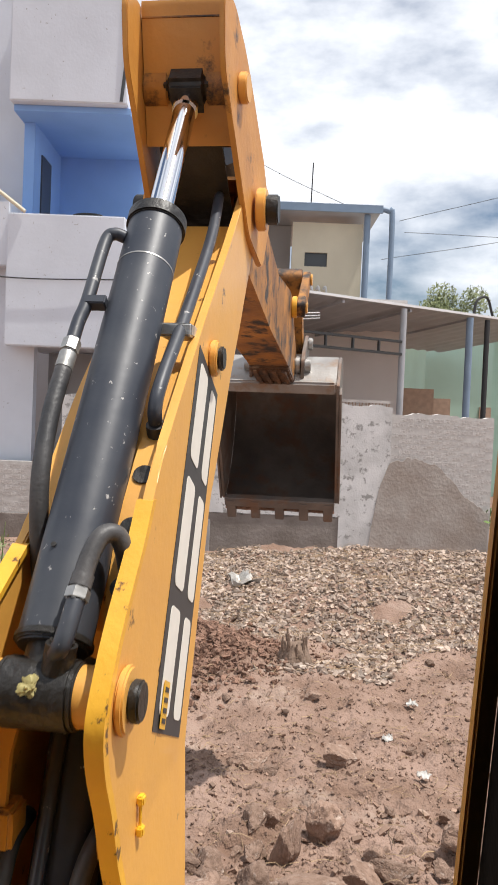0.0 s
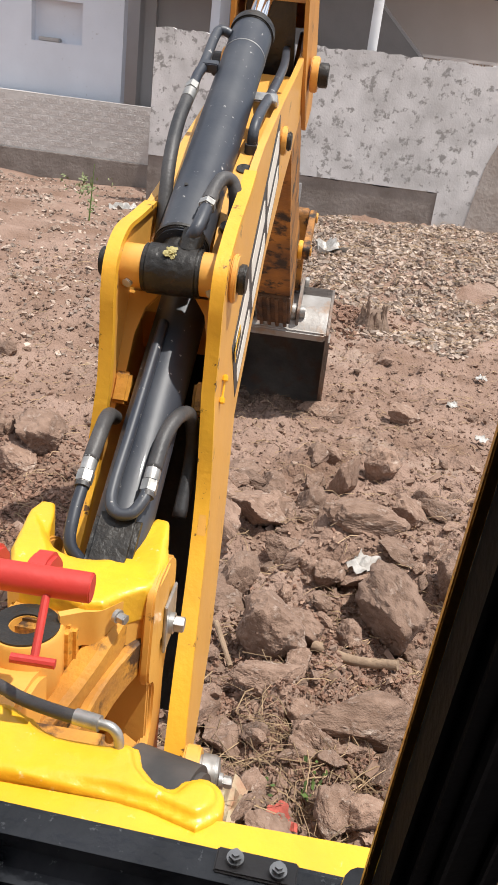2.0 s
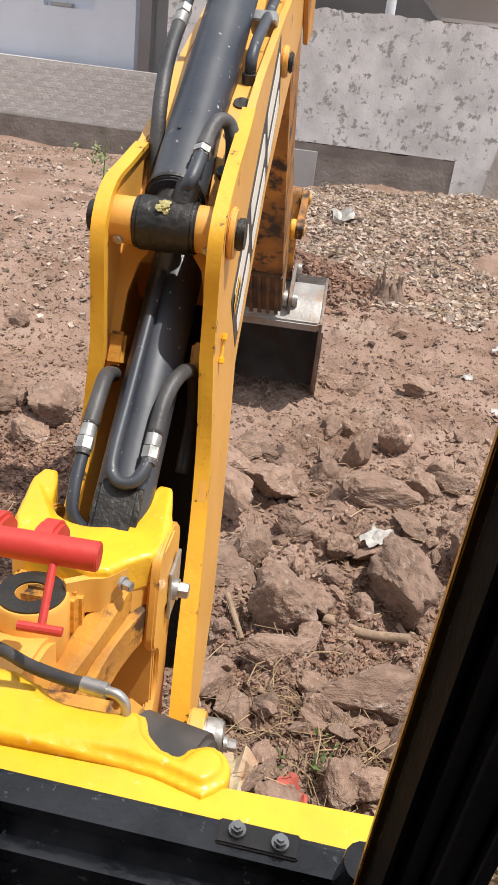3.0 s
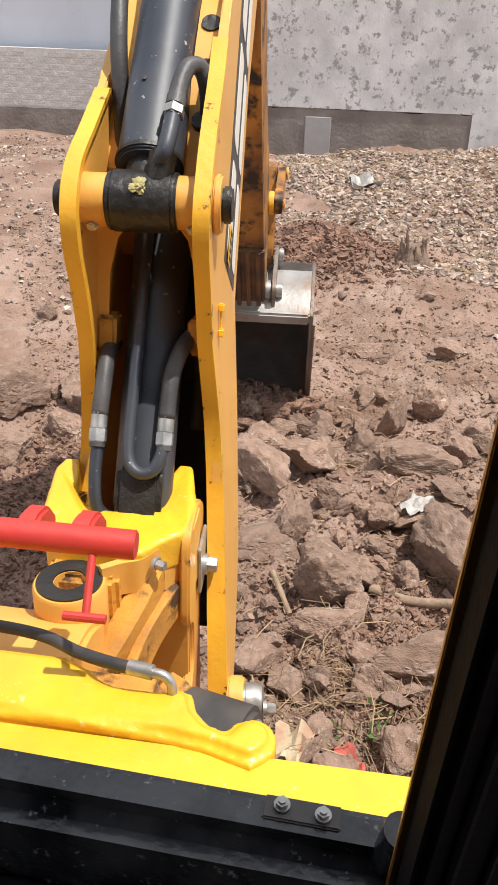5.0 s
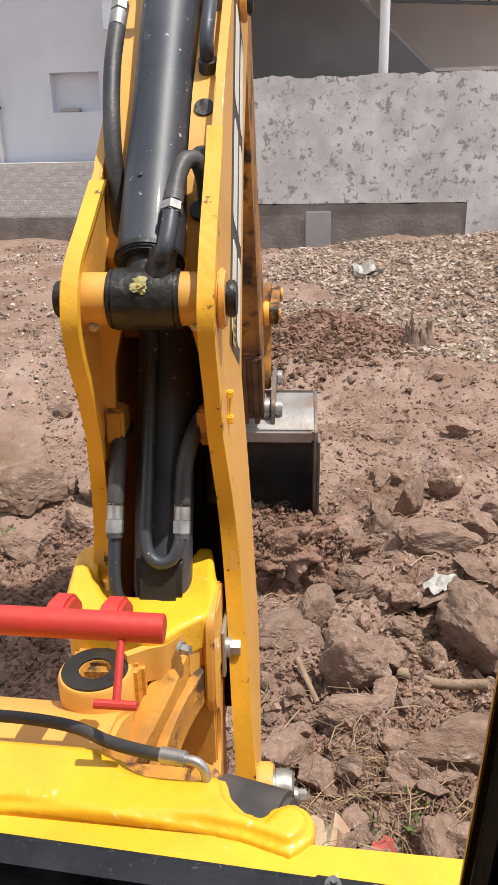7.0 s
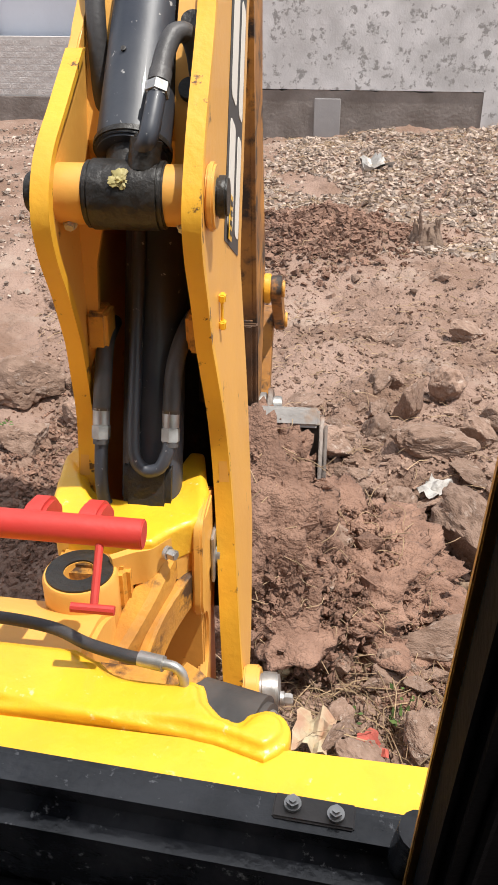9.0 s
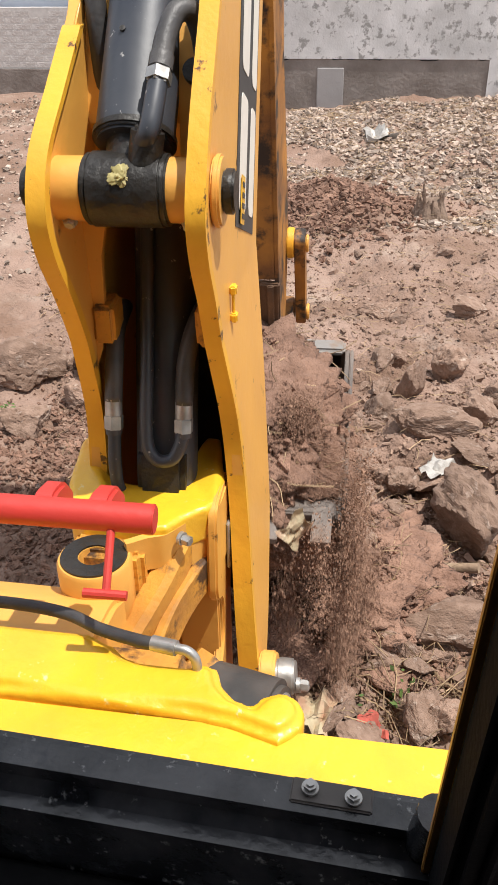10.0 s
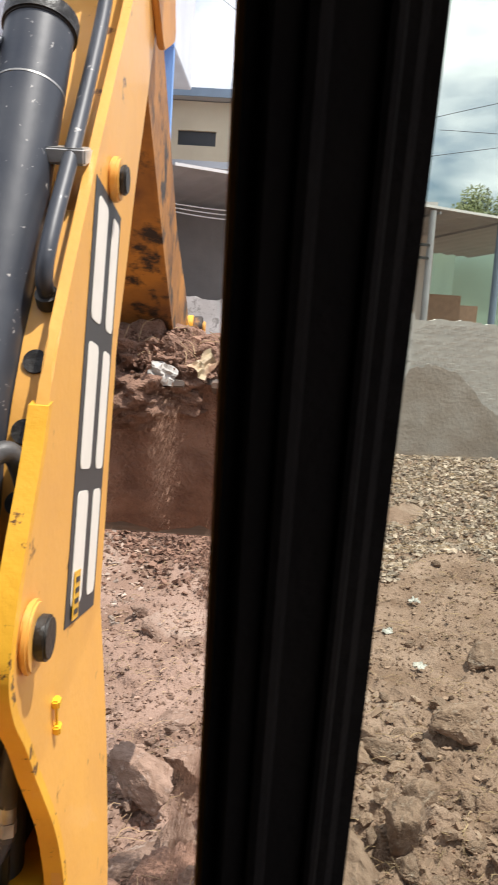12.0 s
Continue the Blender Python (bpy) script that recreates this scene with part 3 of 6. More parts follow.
def tree(x, y, h, r, seed, label):
    rnd = random.Random(seed)
    t = thing("tree", label, "tree", pose(x, y, 0))
    bm = rod((0, 0, -0.2), (0.1, 0, h * 0.55), 0.16, r2=0.10, seg=10)
    for k in range(6):
        a = k * 1.05 + rnd.random()
        rod((0.08, 0, h * (0.42 + 0.03 * k)), (math.cos(a) * r * 0.7, math.sin(a) * r * 0.7, h * (0.72 + 0.05 * rnd.random())), 0.07, bm, 8, 0.02)
    part("trunk", bm, BARK, t)
    part("crown", crown(bmesh.new(), (0, 0, h * 0.82), r, 7500, 0.085, rnd), CANOPY, t, "leafy green crown with gaps")
    return t


tree(8.1, 35, 8.3, 1.6, 4, "green broadleaf tree behind the houses")
tree(11.4, 37, 6.9, 2.0, 5, "green broadleaf tree behind the houses")
tree(6.6, 31, 5.2, 1.2, 6, "small green tree beside the hut")

shrub = thing("shrub", "green weeds at the end of the boundary wall", "shrub", pose(4.3, 13.6, 0))
part("leaves", crown(bmesh.new(), (0.1, 0, 0.7), 0.55, 700, 0.06, random.Random(8)), LEAF, shrub)
part("stem", rod((0, 0, -0.2), (0.1, 0, 0.8), 0.03, r2=0.01, seg=6), BARK, shrub)

cables = thing("overhead_cables", "thin dark overhead cables crossing the sky", "cable")
for k, (a, b) in enumerate((((5.0, 30, 9.6), (16, 30, 13.5)), ((4.4, 30, 8.2), (16, 30, 11.2)), ((5.2, 30, 9.2), (18, 30, 9.9)), ((-3.5, 26, 12.5), (3.0, 26, 8.9)))):
    mid = [(a[i] + b[i]) / 2 for i in range(3)]
    mid[2] -= 0.35
    part("cable", tube([a, mid, b], 0.010, seg=6), WIRE, cables)
feed = thing("service_cables", "loose service cables strung under the lean-to roof", "cable")
for k in range(3):
    part("cable", tube([(-2.6, 15.5, 4.25 + 0.06 * k), (-0.8, 15.5, 4.08 + 0.08 * k), (1.2, 15.4, 4.22 + 0.05 * k)], 0.011, seg=6), PVC, feed)


# ---- backhoe loader ----
# the slew post turns about POST; FOOT is the boom's foot pin, in the post's space
POST = (-0.368, 1.157)
FOOT = (0.033, 0.377, 0.733)
LUG = (1.14, 0.0)
ELBOW = (2.604 * math.cos(radians(-28.66)), 2.604 * math.sin(radians(-28.66)))
TIP = 2.35
ROD_PIN = (-0.33, 0.215)
LEVER_AT = (1.94, 0.24)
RAM_FOOT = (0.03, 0.45)
RAM_HEAD = (1.5, -0.42)

machine = thing("backhoe_loader", "yellow backhoe loader digging with its rear arm, seen from the cab", "excavator")


def ring(y, z, x0, x1, r, bm=None, seg=24, bevel=0.004):
    return rod((x0, y, z), (x1, y, z), r, bm, seg, bevel=bevel)


def bolt(parent, at, axis, r=0.018, name="bolt", h=0.02):
    a = Vector(at)
    d = Vector(axis).normalized()
    bm = rod(a, a + d * h * 0.3, r * 1.25, seg=20)
    rod(a + d * h * 0.3, a + d * h, r, bm, 6, bevel=0.002)
    return part(name, bm, ZINC, parent, "zinc hexagon bolt")


# boom: two cut plates joined by a box, local y along the foot-to-lug line, z towards the cab
boom_side = rounded([(-0.09, 0.045), (0.20, 0.0), (0.45, -0.065), (0.64, -0.075), (0.80, -0.03), (0.95, 0.03), (1.05, 0.085), (1.13, 0.10), (1.21, 0.055),
                     (1.28, 0.0), (1.38, -0.095), (1.53, -0.21), (1.66, -0.36), (1.85, -0.585), (2.10, -0.90), (2.34, -1.17), (2.37, -1.28), (2.27, -1.36), (2.16, -1.33),
                     (1.90, -1.12), (1.75, -0.99), (1.58, -0.87), (1.41, -0.74), (1.13, -0.63), (0.90, -0.545), (0.55, -0.49), (0.22, -0.38), (0.02, -0.20), (-0.09, -0.05)], 0.05)
HALF = 0.140
boom = part("boom", plate(boom_side, HALF - 0.02, HALF, 0.003), YELLOW, machine, "yellow boom of two deep side plates")
far_side = rounded([(-0.09, 0.045), (0.20, 0.0), (0.45, -0.065), (0.64, -0.075), (0.80, -0.03), (0.95, 0.03), (1.05, 0.085), (1.13, 0.10), (1.21, 0.05),
                    (1.28, -0.06), (1.36, -0.19), (1.48, -0.33), (1.66, -0.50), (1.85, -0.71), (2.10, -0.98), (2.34, -1.17), (2.37, -1.28), (2.27, -1.36), (2.16, -1.33),
                    (1.90, -1.12), (1.75, -0.99), (1.58, -0.87), (1.41, -0.74), (1.13, -0.63), (0.90, -0.545), (0.55, -0.49), (0.22, -0.38), (0.02, -0.20), (-0.09, -0.05)], 0.05)
part("side_plate", plate(far_side, -HALF, -HALF + 0.02, 0.003), YELLOW, boom)
for s, name in ((1, "flange"), (-1, "flange")):
    # welded edge strip that makes the plate look thick towards the cab
    edge = [(-0.06, 0.043), (0.20, 0.002), (0.45, -0.063), (0.64, -0.073), (0.80, -0.028), (0.95, 0.032), (1.05, 0.085), (1.13, 0.098), (1.21, 0.056),
            (1.28, 0.002), (1.38, -0.093), (1.46, -0.155)]
    if s < 0:
        edge = edge[:8] + [(1.21, 0.052), (1.28, -0.058), (1.36, -0.188)]
    bm = bmesh.new()
    pts = smooth_line([(0, a, b) for a, b in edge], 6)
    x0, x1 = (HALF - 0.030, HALF + 0.002) if s > 0 else (-HALF - 0.002, -HALF + 0.030)
    cols = [[bm.verts.new((x, q.y, q.z + dz)) for x, dz in ((x0, -0.02), (x0, 0.004), (x1, 0.004), (x1, -0.02))] for q in pts]
    for a, b in zip(cols, cols[1:]):
        for k in range(4):
            bm.faces.new((a[k], a[(k + 1) % 4], b[(k + 1) % 4], b[k]))
    bm.faces.new(cols[0])
    bm.faces.new(cols[-1])
    part(name, bm, EDGE, boom, "worn chipped yellow edge")
# box top and floor between the plates
def web(points, x0=-HALF + 0.02, x1=HALF - 0.02, thick=0.012):
    bm = bmesh.new()
    cols = []
    for a, b in points:
        cols.append([bm.verts.new(c) for c in ((x0, a, b), (x1, a, b), (x1, a, b - thick), (x0, a, b - thick))])
    for a, b in zip(cols, cols[1:]):
        for k in range(4):
            bm.faces.new((a[k], a[(k + 1) % 4], b[(k + 1) % 4], b[k]))
    bm.faces.new(cols[0])
    bm.faces.new(cols[-1])
    return bm


# back plate is near-black, the shade between the plates put into its colour
part("back_web", web([(0.06, -0.22), (0.22, -0.36), (0.55, -0.47), (0.90, -0.525), (1.13, -0.61), (1.41, -0.72), (1.75, -0.97), (2.1, -1.27)]), GREASE_AND_SHADE, boom, "inner back plate, near-black for the shade between the plates")
part("top_web", web([(1.20, -0.20), (1.38, -0.25), (1.43, -0.28), (1.53, -0.36), (1.66, -0.50), (1.85, -0.72), (2.10, -1.02), (2.2, -1.12)]), YELLOW, boom, "yellow top plate with pipe holes")
part("cross_plate", web([(1.0, -0.34), (1.08, -0.24), (1.20, -0.20)]), YELLOW, boom)
for s in (-1, 1):
    part("pin_boss", ring(*LUG, s * 0.062, s * (HALF - 0.012), 0.052), YELLOW, boom, "round yellow pin boss")
    part("boss_collar", ring(*LUG, s * (HALF + 0.001), s * (HALF + 0.016), 0.058), YELLOW, boom)
    part("pin_end", ring(*LUG, s * (HALF + 0.016), s * (HALF + 0.036), 0.036), GREASE_AND_SHADE, boom, "black pin end")
    part("stop_block", box(*sorted((s * 0.078, s * (HALF - 0.018))), 0.815, 0.895, -0.15, -0.075, 0.008), GRIMY, boom, "yellow stop block")
    arch = [(HALF - 0.02, 1.10), (0.045, 1.10), (0.075, 1.06), (0.092, 0.99), (0.098, 0.88), (0.108, 0.80), (HALF - 0.02, 0.76)]
    bm = bmesh.new()
    lo = [bm.verts.new((s * x, y, -0.105)) for x, y in arch]
    hi = [bm.verts.new((s * x, y, -0.090)) for x, y in arch]
    bm.faces.new(lo)
    bm.faces.new(hi)
    for k in range(len(arch)):
        bm.faces.new((lo[k - 1], lo[k], hi[k], hi[k - 1]))
    part("arch_plate", bm, YELLOW, boom)
    bolt(boom, (s * 0.10, 1.095, 0.022), (0, -0.6, 1), 0.010, h=0.014)
    part("foot_collar", ring(0, 0, s * (HALF + 0.001), s * (HALF + 0.028), 0.056), YELLOW, boom)
    part("foot_pin", ring(0, 0, s * (HALF + 0.028), s * (HALF + 0.058), 0.042), ZINC, boom, "grey foot pin end")
    part("elbow_collar", ring(*ELBOW, s * (HALF + 0.022), s * (HALF + 0.052), 0.066), YELLOW, boom)
    part("elbow_pin", ring(*ELBOW, s * (HALF + 0.052), s * (HALF + 0.09), 0.046), GREASE_AND_SHADE, boom, "black elbow pin end")
bolt(boom, (HALF + 0.06, -0.005, 0.02), (1, 0, 0), 0.014)
part("mid_collar", ring(1.768, -0.679, HALF + 0.001, HALF + 0.020, 0.045), YELLOW, boom)
part("mid_pin", ring(1.768, -0.679, HALF + 0.020, HALF + 0.034, 0.030), GREASE_AND_SHADE, boom)
for a in (0.862, 0.918):
    bm = box(HALF, HALF + 0.014, a - 0.009, a + 0.009, -0.136, -0.114, 0.003)
    part("sensor_block", bm, BRIGHT, boom, "small bright yellow fitting")
part("sensor_wire", rod((HALF + 0.006, 0.862, -0.125), (HALF + 0.006, 0.918, -0.125), 0.003, seg=8), BRIGHT, boom)
part("pipe_tray", web([(1.17, -0.10), (1.28, -0.125), (1.38, -0.165), (1.45, -0.215), (1.53, -0.285), (1.62, -0.385), (1.72, -0.50)], 0.066, HALF - 0.02), YELLOW, boom, "yellow strip with pipe holes")
# holes are near-black discs, the shade inside put into their colour
for a, b in ((1.30, -0.127), (1.405, -0.176), (1.50, -0.255)):
    d = Vector((0, 0.6, 0.8)).normalized()
    part("pipe_hole", rod(Vector((0.094, a, b)) - d * 0.02, Vector((0.094, a, b)) + d * 0.003, 0.021, seg=20), GREASE_AND_SHADE, boom, "dark pipe hole")
# decal panel with three plain pale blocks, running along the outer side of the plate
def along(k):
    """A point and the direction along the decal, k from 0 (foot end) to 1."""
    a = Vector((0.955, -0.345))
    b = Vector((1.730, -0.665))
    return a + (b - a) * k, (b - a).normalized()


def strip(k0, k1, w0, w1, x, thick):
    p, d = along(k0)
    q, _ = along(k1)
    n = Vector((-d.y, d.x))
    return plate([tuple(p + n * w0), tuple(q + n * w0), tuple(q + n * w1), tuple(p + n * w1)], x, x + thick, 0)


part("decal_panel", strip(0.0, 1.0, -0.125, 0.145, HALF + 0.0005, 0.001), DECAL, boom, "dark grey side decal")
for k0, k1 in ((0.04, 0.30), (0.35, 0.64), (0.69, 0.97)):
    p, d = along(k0)
    q, _ = along(k1)
    n = Vector((-d.y, d.x))
    for w0, w1 in ((-0.105, -0.030), (0.020, 0.115)):
        part("decal_bar", plate(rounded([tuple(p + n * w0), tuple(q + n * w0), tuple(q + n * w1), tuple(p + n * w1)], 0.02), HALF + 0.002, HALF + 0.003, 0), CREAM, boom, "plain cream decal bar")
part("warning_label", strip(0.01, 0.12, 0.055, 0.105, HALF + 0.005, 0.001), BRIGHT, boom, "small yellow label with dark bars")
for k in range(4):
    part("label_bar", strip(0.022 + 0.024 * k, 0.034 + 0.024 * k, 0.065, 0.095, HALF + 0.0065, 0.0008), DECAL, boom)


# the plates stand wider apart towards the foot
for ob in [boom] + list(boom.children):
    bm = bmesh.new()
    bm.from_mesh(ob.data)
    bmesh.ops.bisect_plane(bm, geom=bm.verts[:] + bm.edges[:] + bm.faces[:], plane_co=(0, 0.86, 0), plane_no=(0, 1, 0))
    for v in bm.verts:
        v.co.x *= 1 + 0.52 * max(0.0, 0.86 - v.co.y)
    bm.to_mesh(ob.data)
    bm.free()

# pipes that run along the boom beside the ram
part("boom_pipe", tube([(0.095, 1.585, -0.345), (0.096, 1.63, -0.315), (0.099, 1.70, -0.36), (0.100, 1.85, -0.545), (0.092, 2.10, -0.86), (0.07, 2.28, -1.08)], 0.0150), BLACK, boom, "black steel pipe", smooth=True)
part("pipe_clamp", box(0.050, 0.128, 1.80, 1.83, -0.60, -0.49, 0.004), ZINC, boom, "grey pipe clamp")
part("pipe_sleeve", tube([(0.095, 1.555, -0.360), (0.0955, 1.60, -0.328)], 0.0205, curve=False, seg=16), RUBBER, boom)


# dipper ram: barrel pinned at the lug, y along the ram
barrel = part("dipper_ram_barrel", rod((0, 0.075, 0), (0, 1.14, 0), 0.066, seg=40, bevel=0.004), BLACK, machine, "scratched black hydraulic ram barrel", smooth=False)
for p in barrel.data.polygons:
    p.use_smooth = len(p.vertices) == 4
part("eye", ring(0, 0, -0.062, 0.062, 0.060, seg=32), GREASE_AND_SHADE, barrel, "greasy black ram eye")
for sx in (-1, 1):
    part("grease_ring", ring(0, 0, sx * 0.058, sx * 0.070, 0.0575, seg=32, bevel=0.003), GREASE_AND_SHADE, barrel, "crusted black grease")
part("neck", rod((0, 0.03, 0), (0, 0.085, 0), 0.045, seg=24), GREASE_AND_SHADE, barrel)
part("base_collar", rod((0, 0.08, 0), (0, 0.095, 0), 0.070, seg=40, bevel=0.003), GREASE_AND_SHADE, barrel)
part("gland", rod((0, 1.12, 0), (0, 1.16, 0), 0.072, seg=40, bevel=0.004), GREASE_AND_SHADE, barrel, "dark gland nut")
part("weld_ring", rod((0, 0.98, 0), (0, 0.984, 0), 0.0668, seg=40), ZINC, barrel)
grease = bmesh.new()
bmesh.ops.create_icosphere(grease, subdivisions=4, radius=0.012)
for v in grease.verts:
    v.co += v.co.normalized() * (0.011 * noise.noise(v.co * 120) + 0.006 * noise.noise(v.co * 330))
    v.co = Vector((v.co.x * 1.2, v.co.y * 1.1 - 0.008, v.co.z * 0.55 + 0.060))
part("grease_nipple", grease, surface("old_grease", (0.42, 0.36, 0.14), 0.6, second=(0.25, 0.2, 0.08), scale=40, amount=0.8), barrel, "lump of old yellow grease")
part("port", rod((0.030, 0.020, 0.035), (0.040, 0.070, 0.070), 0.027, seg=20, bevel=0.006), GREASE_AND_SHADE, barrel, "cast hose port")
part("hose", tube([(0.030, 0.045, 0.062), (0.044, 0.055, 0.082), (0.050, 0.090, 0.088), (0.053, 0.135, 0.088)], 0.0165), BLACK, barrel, "black elbow pipe", smooth=True)
part("hose", tube([(0.054, 0.160, 0.088), (0.060, 0.215, 0.090), (0.072, 0.255, 0.088), (0.092, 0.268, 0.072), (0.104, 0.250, 0.045), (0.106, 0.225, 0.0), (0.104, 0.20, -0.05)], 0.0175), RUBBER, barrel, "dusty black hose with bend", smooth=True)
part("hose_nut", rod((0.053, 0.132, 0.088), (0.0545, 0.156, 0.088), 0.0215, seg=6, bevel=0.003), ZINC, barrel, "zinc hose nut")
part("hose_crimp", rod((0.0545, 0.156, 0.088), (0.056, 0.180, 0.088), 0.0195, seg=20), RUBBER, barrel)
part("scar", rod((-0.02, 0.245, 0.062), (-0.02, 0.245, 0.067), 0.005, seg=8), GREASE_AND_SHADE, barrel)
part("feed_pipe", tube([(-0.055, 1.06, 0.035), (-0.080, 1.06, 0.045), (-0.096, 1.03, 0.045), (-0.098, 0.85, 0.045), (-0.104, 0.79, 0.045), (-0.105, 0.73, 0.045)], 0.015), BLACK, barrel, "thin black steel feed pipe", smooth=True)
part("feed_nut", rod((-0.105, 0.735, 0.045), (-0.106, 0.700, 0.045), 0.0200, seg=6, bevel=0.003), ZINC, barrel, "zinc hose nut")
part("feed_crimp", rod((-0.106, 0.695, 0.045), (-0.107, 0.655, 0.045), 0.0190, seg=20), ZINC, barrel)
part("feed_hose", tube([(-0.107, 0.66, 0.045), (-0.108, 0.54, 0.04), (-0.100, 0.40, 0.02), (-0.092, 0.28, -0.05), (-0.09, 0.20, -0.14)], 0.0185), RUBBER, barrel, "black rubber hose", smooth=True)
part("pipe_tab", box(-0.103, -0.052, 0.83, 0.855, 0.03, 0.06, 0.003), BLACK, barrel)
rod_ob = part("dipper_ram_rod", rod((0, 0, 0), (0, -0.95, 0), 0.031, seg=32), CHROME, machine, "bright chrome ram rod")
for p in rod_ob.data.polygons:
    p.use_smooth = len(p.vertices) == 4
part("rod_eye", box(-0.062, 0.062, -0.062, 0.062, -0.062, 0.062, 0.018), GREASE_AND_SHADE, rod_ob, "black rod eye")
part("rod_neck", rod((0, -0.04, 0), (0, -0.10, 0), 0.036, seg=24), CHROME, rod_ob)

# boom ram between the plates
bram = part("boom_ram_barrel", rod((0, 0.05, 0), (0, 0.80, 0), 0.064, seg=36, bevel=0.004), BLACK, machine, "dusty black boom ram barrel")
for p in bram.data.polygons:
    p.use_smooth = len(p.vertices) == 4
part("ram_base", plate(rounded([(-0.06, -0.06), (0.14, -0.07), (0.14, 0.07), (-0.06, 0.06)], 0.03), -0.050, 0.050, 0.012), GREASE_AND_SHADE, bram, "cast ram base")
part("ram_pipe", tube([(-0.022, 0.66, 0.068), (-0.024, 0.34, 0.076), (-0.026, 0.20, 0.080), (-0.020, 0.145, 0.082), (0.002, 0.122, 0.084), (0.030, 0.128, 0.084), (0.046, 0.160, 0.084), (0.050, 0.19, 0.082)], 0.0135), BLACK, bram, "bent black steel pipe", smooth=True)
part("ram_pipe", tube([(-0.055, 0.02, 0.03), (-0.085, 0.045, 0.06), (-0.092, 0.10, 0.074), (-0.092, 0.18, 0.078)], 0.0135), BLACK, bram, "bent black steel pipe", smooth=True)
for x in (0.051, -0.092):
    part("pipe_collar", rod((x, 0.172, 0.080), (x, 0.182, 0.080), 0.0165, seg=18), RUBBER, bram)
    part("pipe_nut", rod((x, 0.182, 0.080), (x, 0.212, 0.080), 0.0195, seg=6, bevel=0.002), ZINC, bram, "zinc hose nut")
    part("pipe_crimp", rod((x, 0.212, 0.080), (x, 0.245, 0.080), 0.0175, seg=18), ZINC, bram)
part("ram_hose", tube([(0.051, 0.24, 0.080), (0.056, 0.33, 0.08), (0.072, 0.40, 0.06), (0.088, 0.44, 0.0), (0.095, 0.40, -0.10), (0.09, 0.25, -0.16)], 0.018), RUBBER, bram, "dusty black hose loop", smooth=True)
part("ram_hose", tube([(-0.092, 0.24, 0.080), (-0.090, 0.32, 0.075), (-0.092, 0.38, 0.05), (-0.095, 0.42, -0.02)], 0.018), RUBBER, bram, "dusty black hose", smooth=True)
brod = part("boom_ram_rod", rod((0, 0, 0), (0, -0.6, 0), 0.034, seg=24), CHROME, machine, "chrome boom ram rod")

# dipper, y from elbow to tip, z away from the cab
head = rounded([(0.20, -0.13), (0.34, 0.10), (0.05, 0.22), (-0.25, 0.35), (-0.45, 0.39), (-0.59, 0.34), (-0.53, 0.17), (-0.32, 0.04), (-0.08, -0.12)], 0.05)
dip_side = rounded([(-0.06, -0.12), (0.10, -0.12), (1.0, -0.13), (TIP - 0.10, -0.09), (TIP + 0.06, -0.02), (TIP + 0.05, 0.06), (TIP - 0.15, 0.14), (1.94, 0.30), (1.75, 0.28), (1.2, 0.18), (0.4, 0.21), (0.0, 0.22)], 0.06)
DH = 0.106
dipper = part("dipper", plate(dip_side, DH - 0.015, DH, 0.003), ORANGE, machine, "weathered orange dipper arm of box section")
part("side_plate", plate(dip_side, -DH, -DH + 0.015, 0.003), ORANGE, dipper)
part("inner_plate", web([(0.12, -0.105), (1.0, -0.115), (TIP - 0.45, -0.088)], -DH + 0.015, DH - 0.015), ORANGE, dipper, "stained face plate")
part("outer_plate", web([(0.2, 0.20), (1.2, 0.165), (1.75, 0.25)], -DH + 0.015, DH - 0.015), ORANGE, dipper)
part("wear_plate", box(-DH - 0.004, DH + 0.004, TIP - 0.44, TIP - 0.04, -0.118, -0.085, 0.006), RUST, dipper, "bare worn brown end plate")
for x in (-0.078, -0.026, 0.026, 0.078):
    part("rib", box(x - 0.012, x + 0.012, TIP - 0.44, TIP - 0.02, -0.132, -0.119, 0.003), RUST, dipper)
for s in (-1, 1):
    part("head_plate", plate(head, s * (HALF + 0.003), s * (HALF + 0.021), 0.003), HEAD, dipper, "orange head cheek plate")
    part("tip_boss", ring(TIP, 0.0, s * (DH + 0.001), s * (DH + 0.03), 0.055), ZINC, dipper)
    part("lever_boss", ring(*LEVER_AT, s * (DH + 0.001), s * (DH + 0.029), 0.06), EDGE, dipper)
    part("ram_boss", ring(*ROD_PIN, s * 0.062, s * (HALF + 0.002), 0.055), ORANGE, dipper)
    part("ram_pin", ring(*ROD_PIN, s * (HALF + 0.022), s * (HALF + 0.05), 0.042), YELLOW, dipper)
    part("tip_cap", ring(TIP, 0.0, s * (DH + 0.04), s * (DH + 0.06), 0.035), GREASE_AND_SHADE, dipper)
part("head_plate_front", web([(-0.462, 0.392), (-0.285, 0.085)], -HALF, HALF, 0.016), HEAD, dipper, "orange end plate behind the rod eye")
# filler added to hide the gap, coloured near-black for the shade there
part("throat_plate", web([(-0.29, 0.095), (-0.15, 0.0), (0.0, -0.07), (0.13, -0.105)], -DH + 0.004, DH - 0.004), GREASE_AND_SHADE, dipper, "dark filler plate added to close the throat")
part("head_back", web([(-0.45, 0.365), (-0.20, 0.31), (0.0, 0.22)], -HALF, HALF, 0.014), ORANGE, dipper)
for ob in dipper.children:
    for v in ob.data.vertices:
        if v.co.y < 0.1:
            v.co.x *= 1 - 0.17 * min(1.0, (0.1 - v.co.y) / 0.6)
part("bucket_ram", rod((0, 0.25, 0.32), (0, 1.30, 0.32), 0.055, seg=28), BLACK, dipper, "black bucket ram barrel")

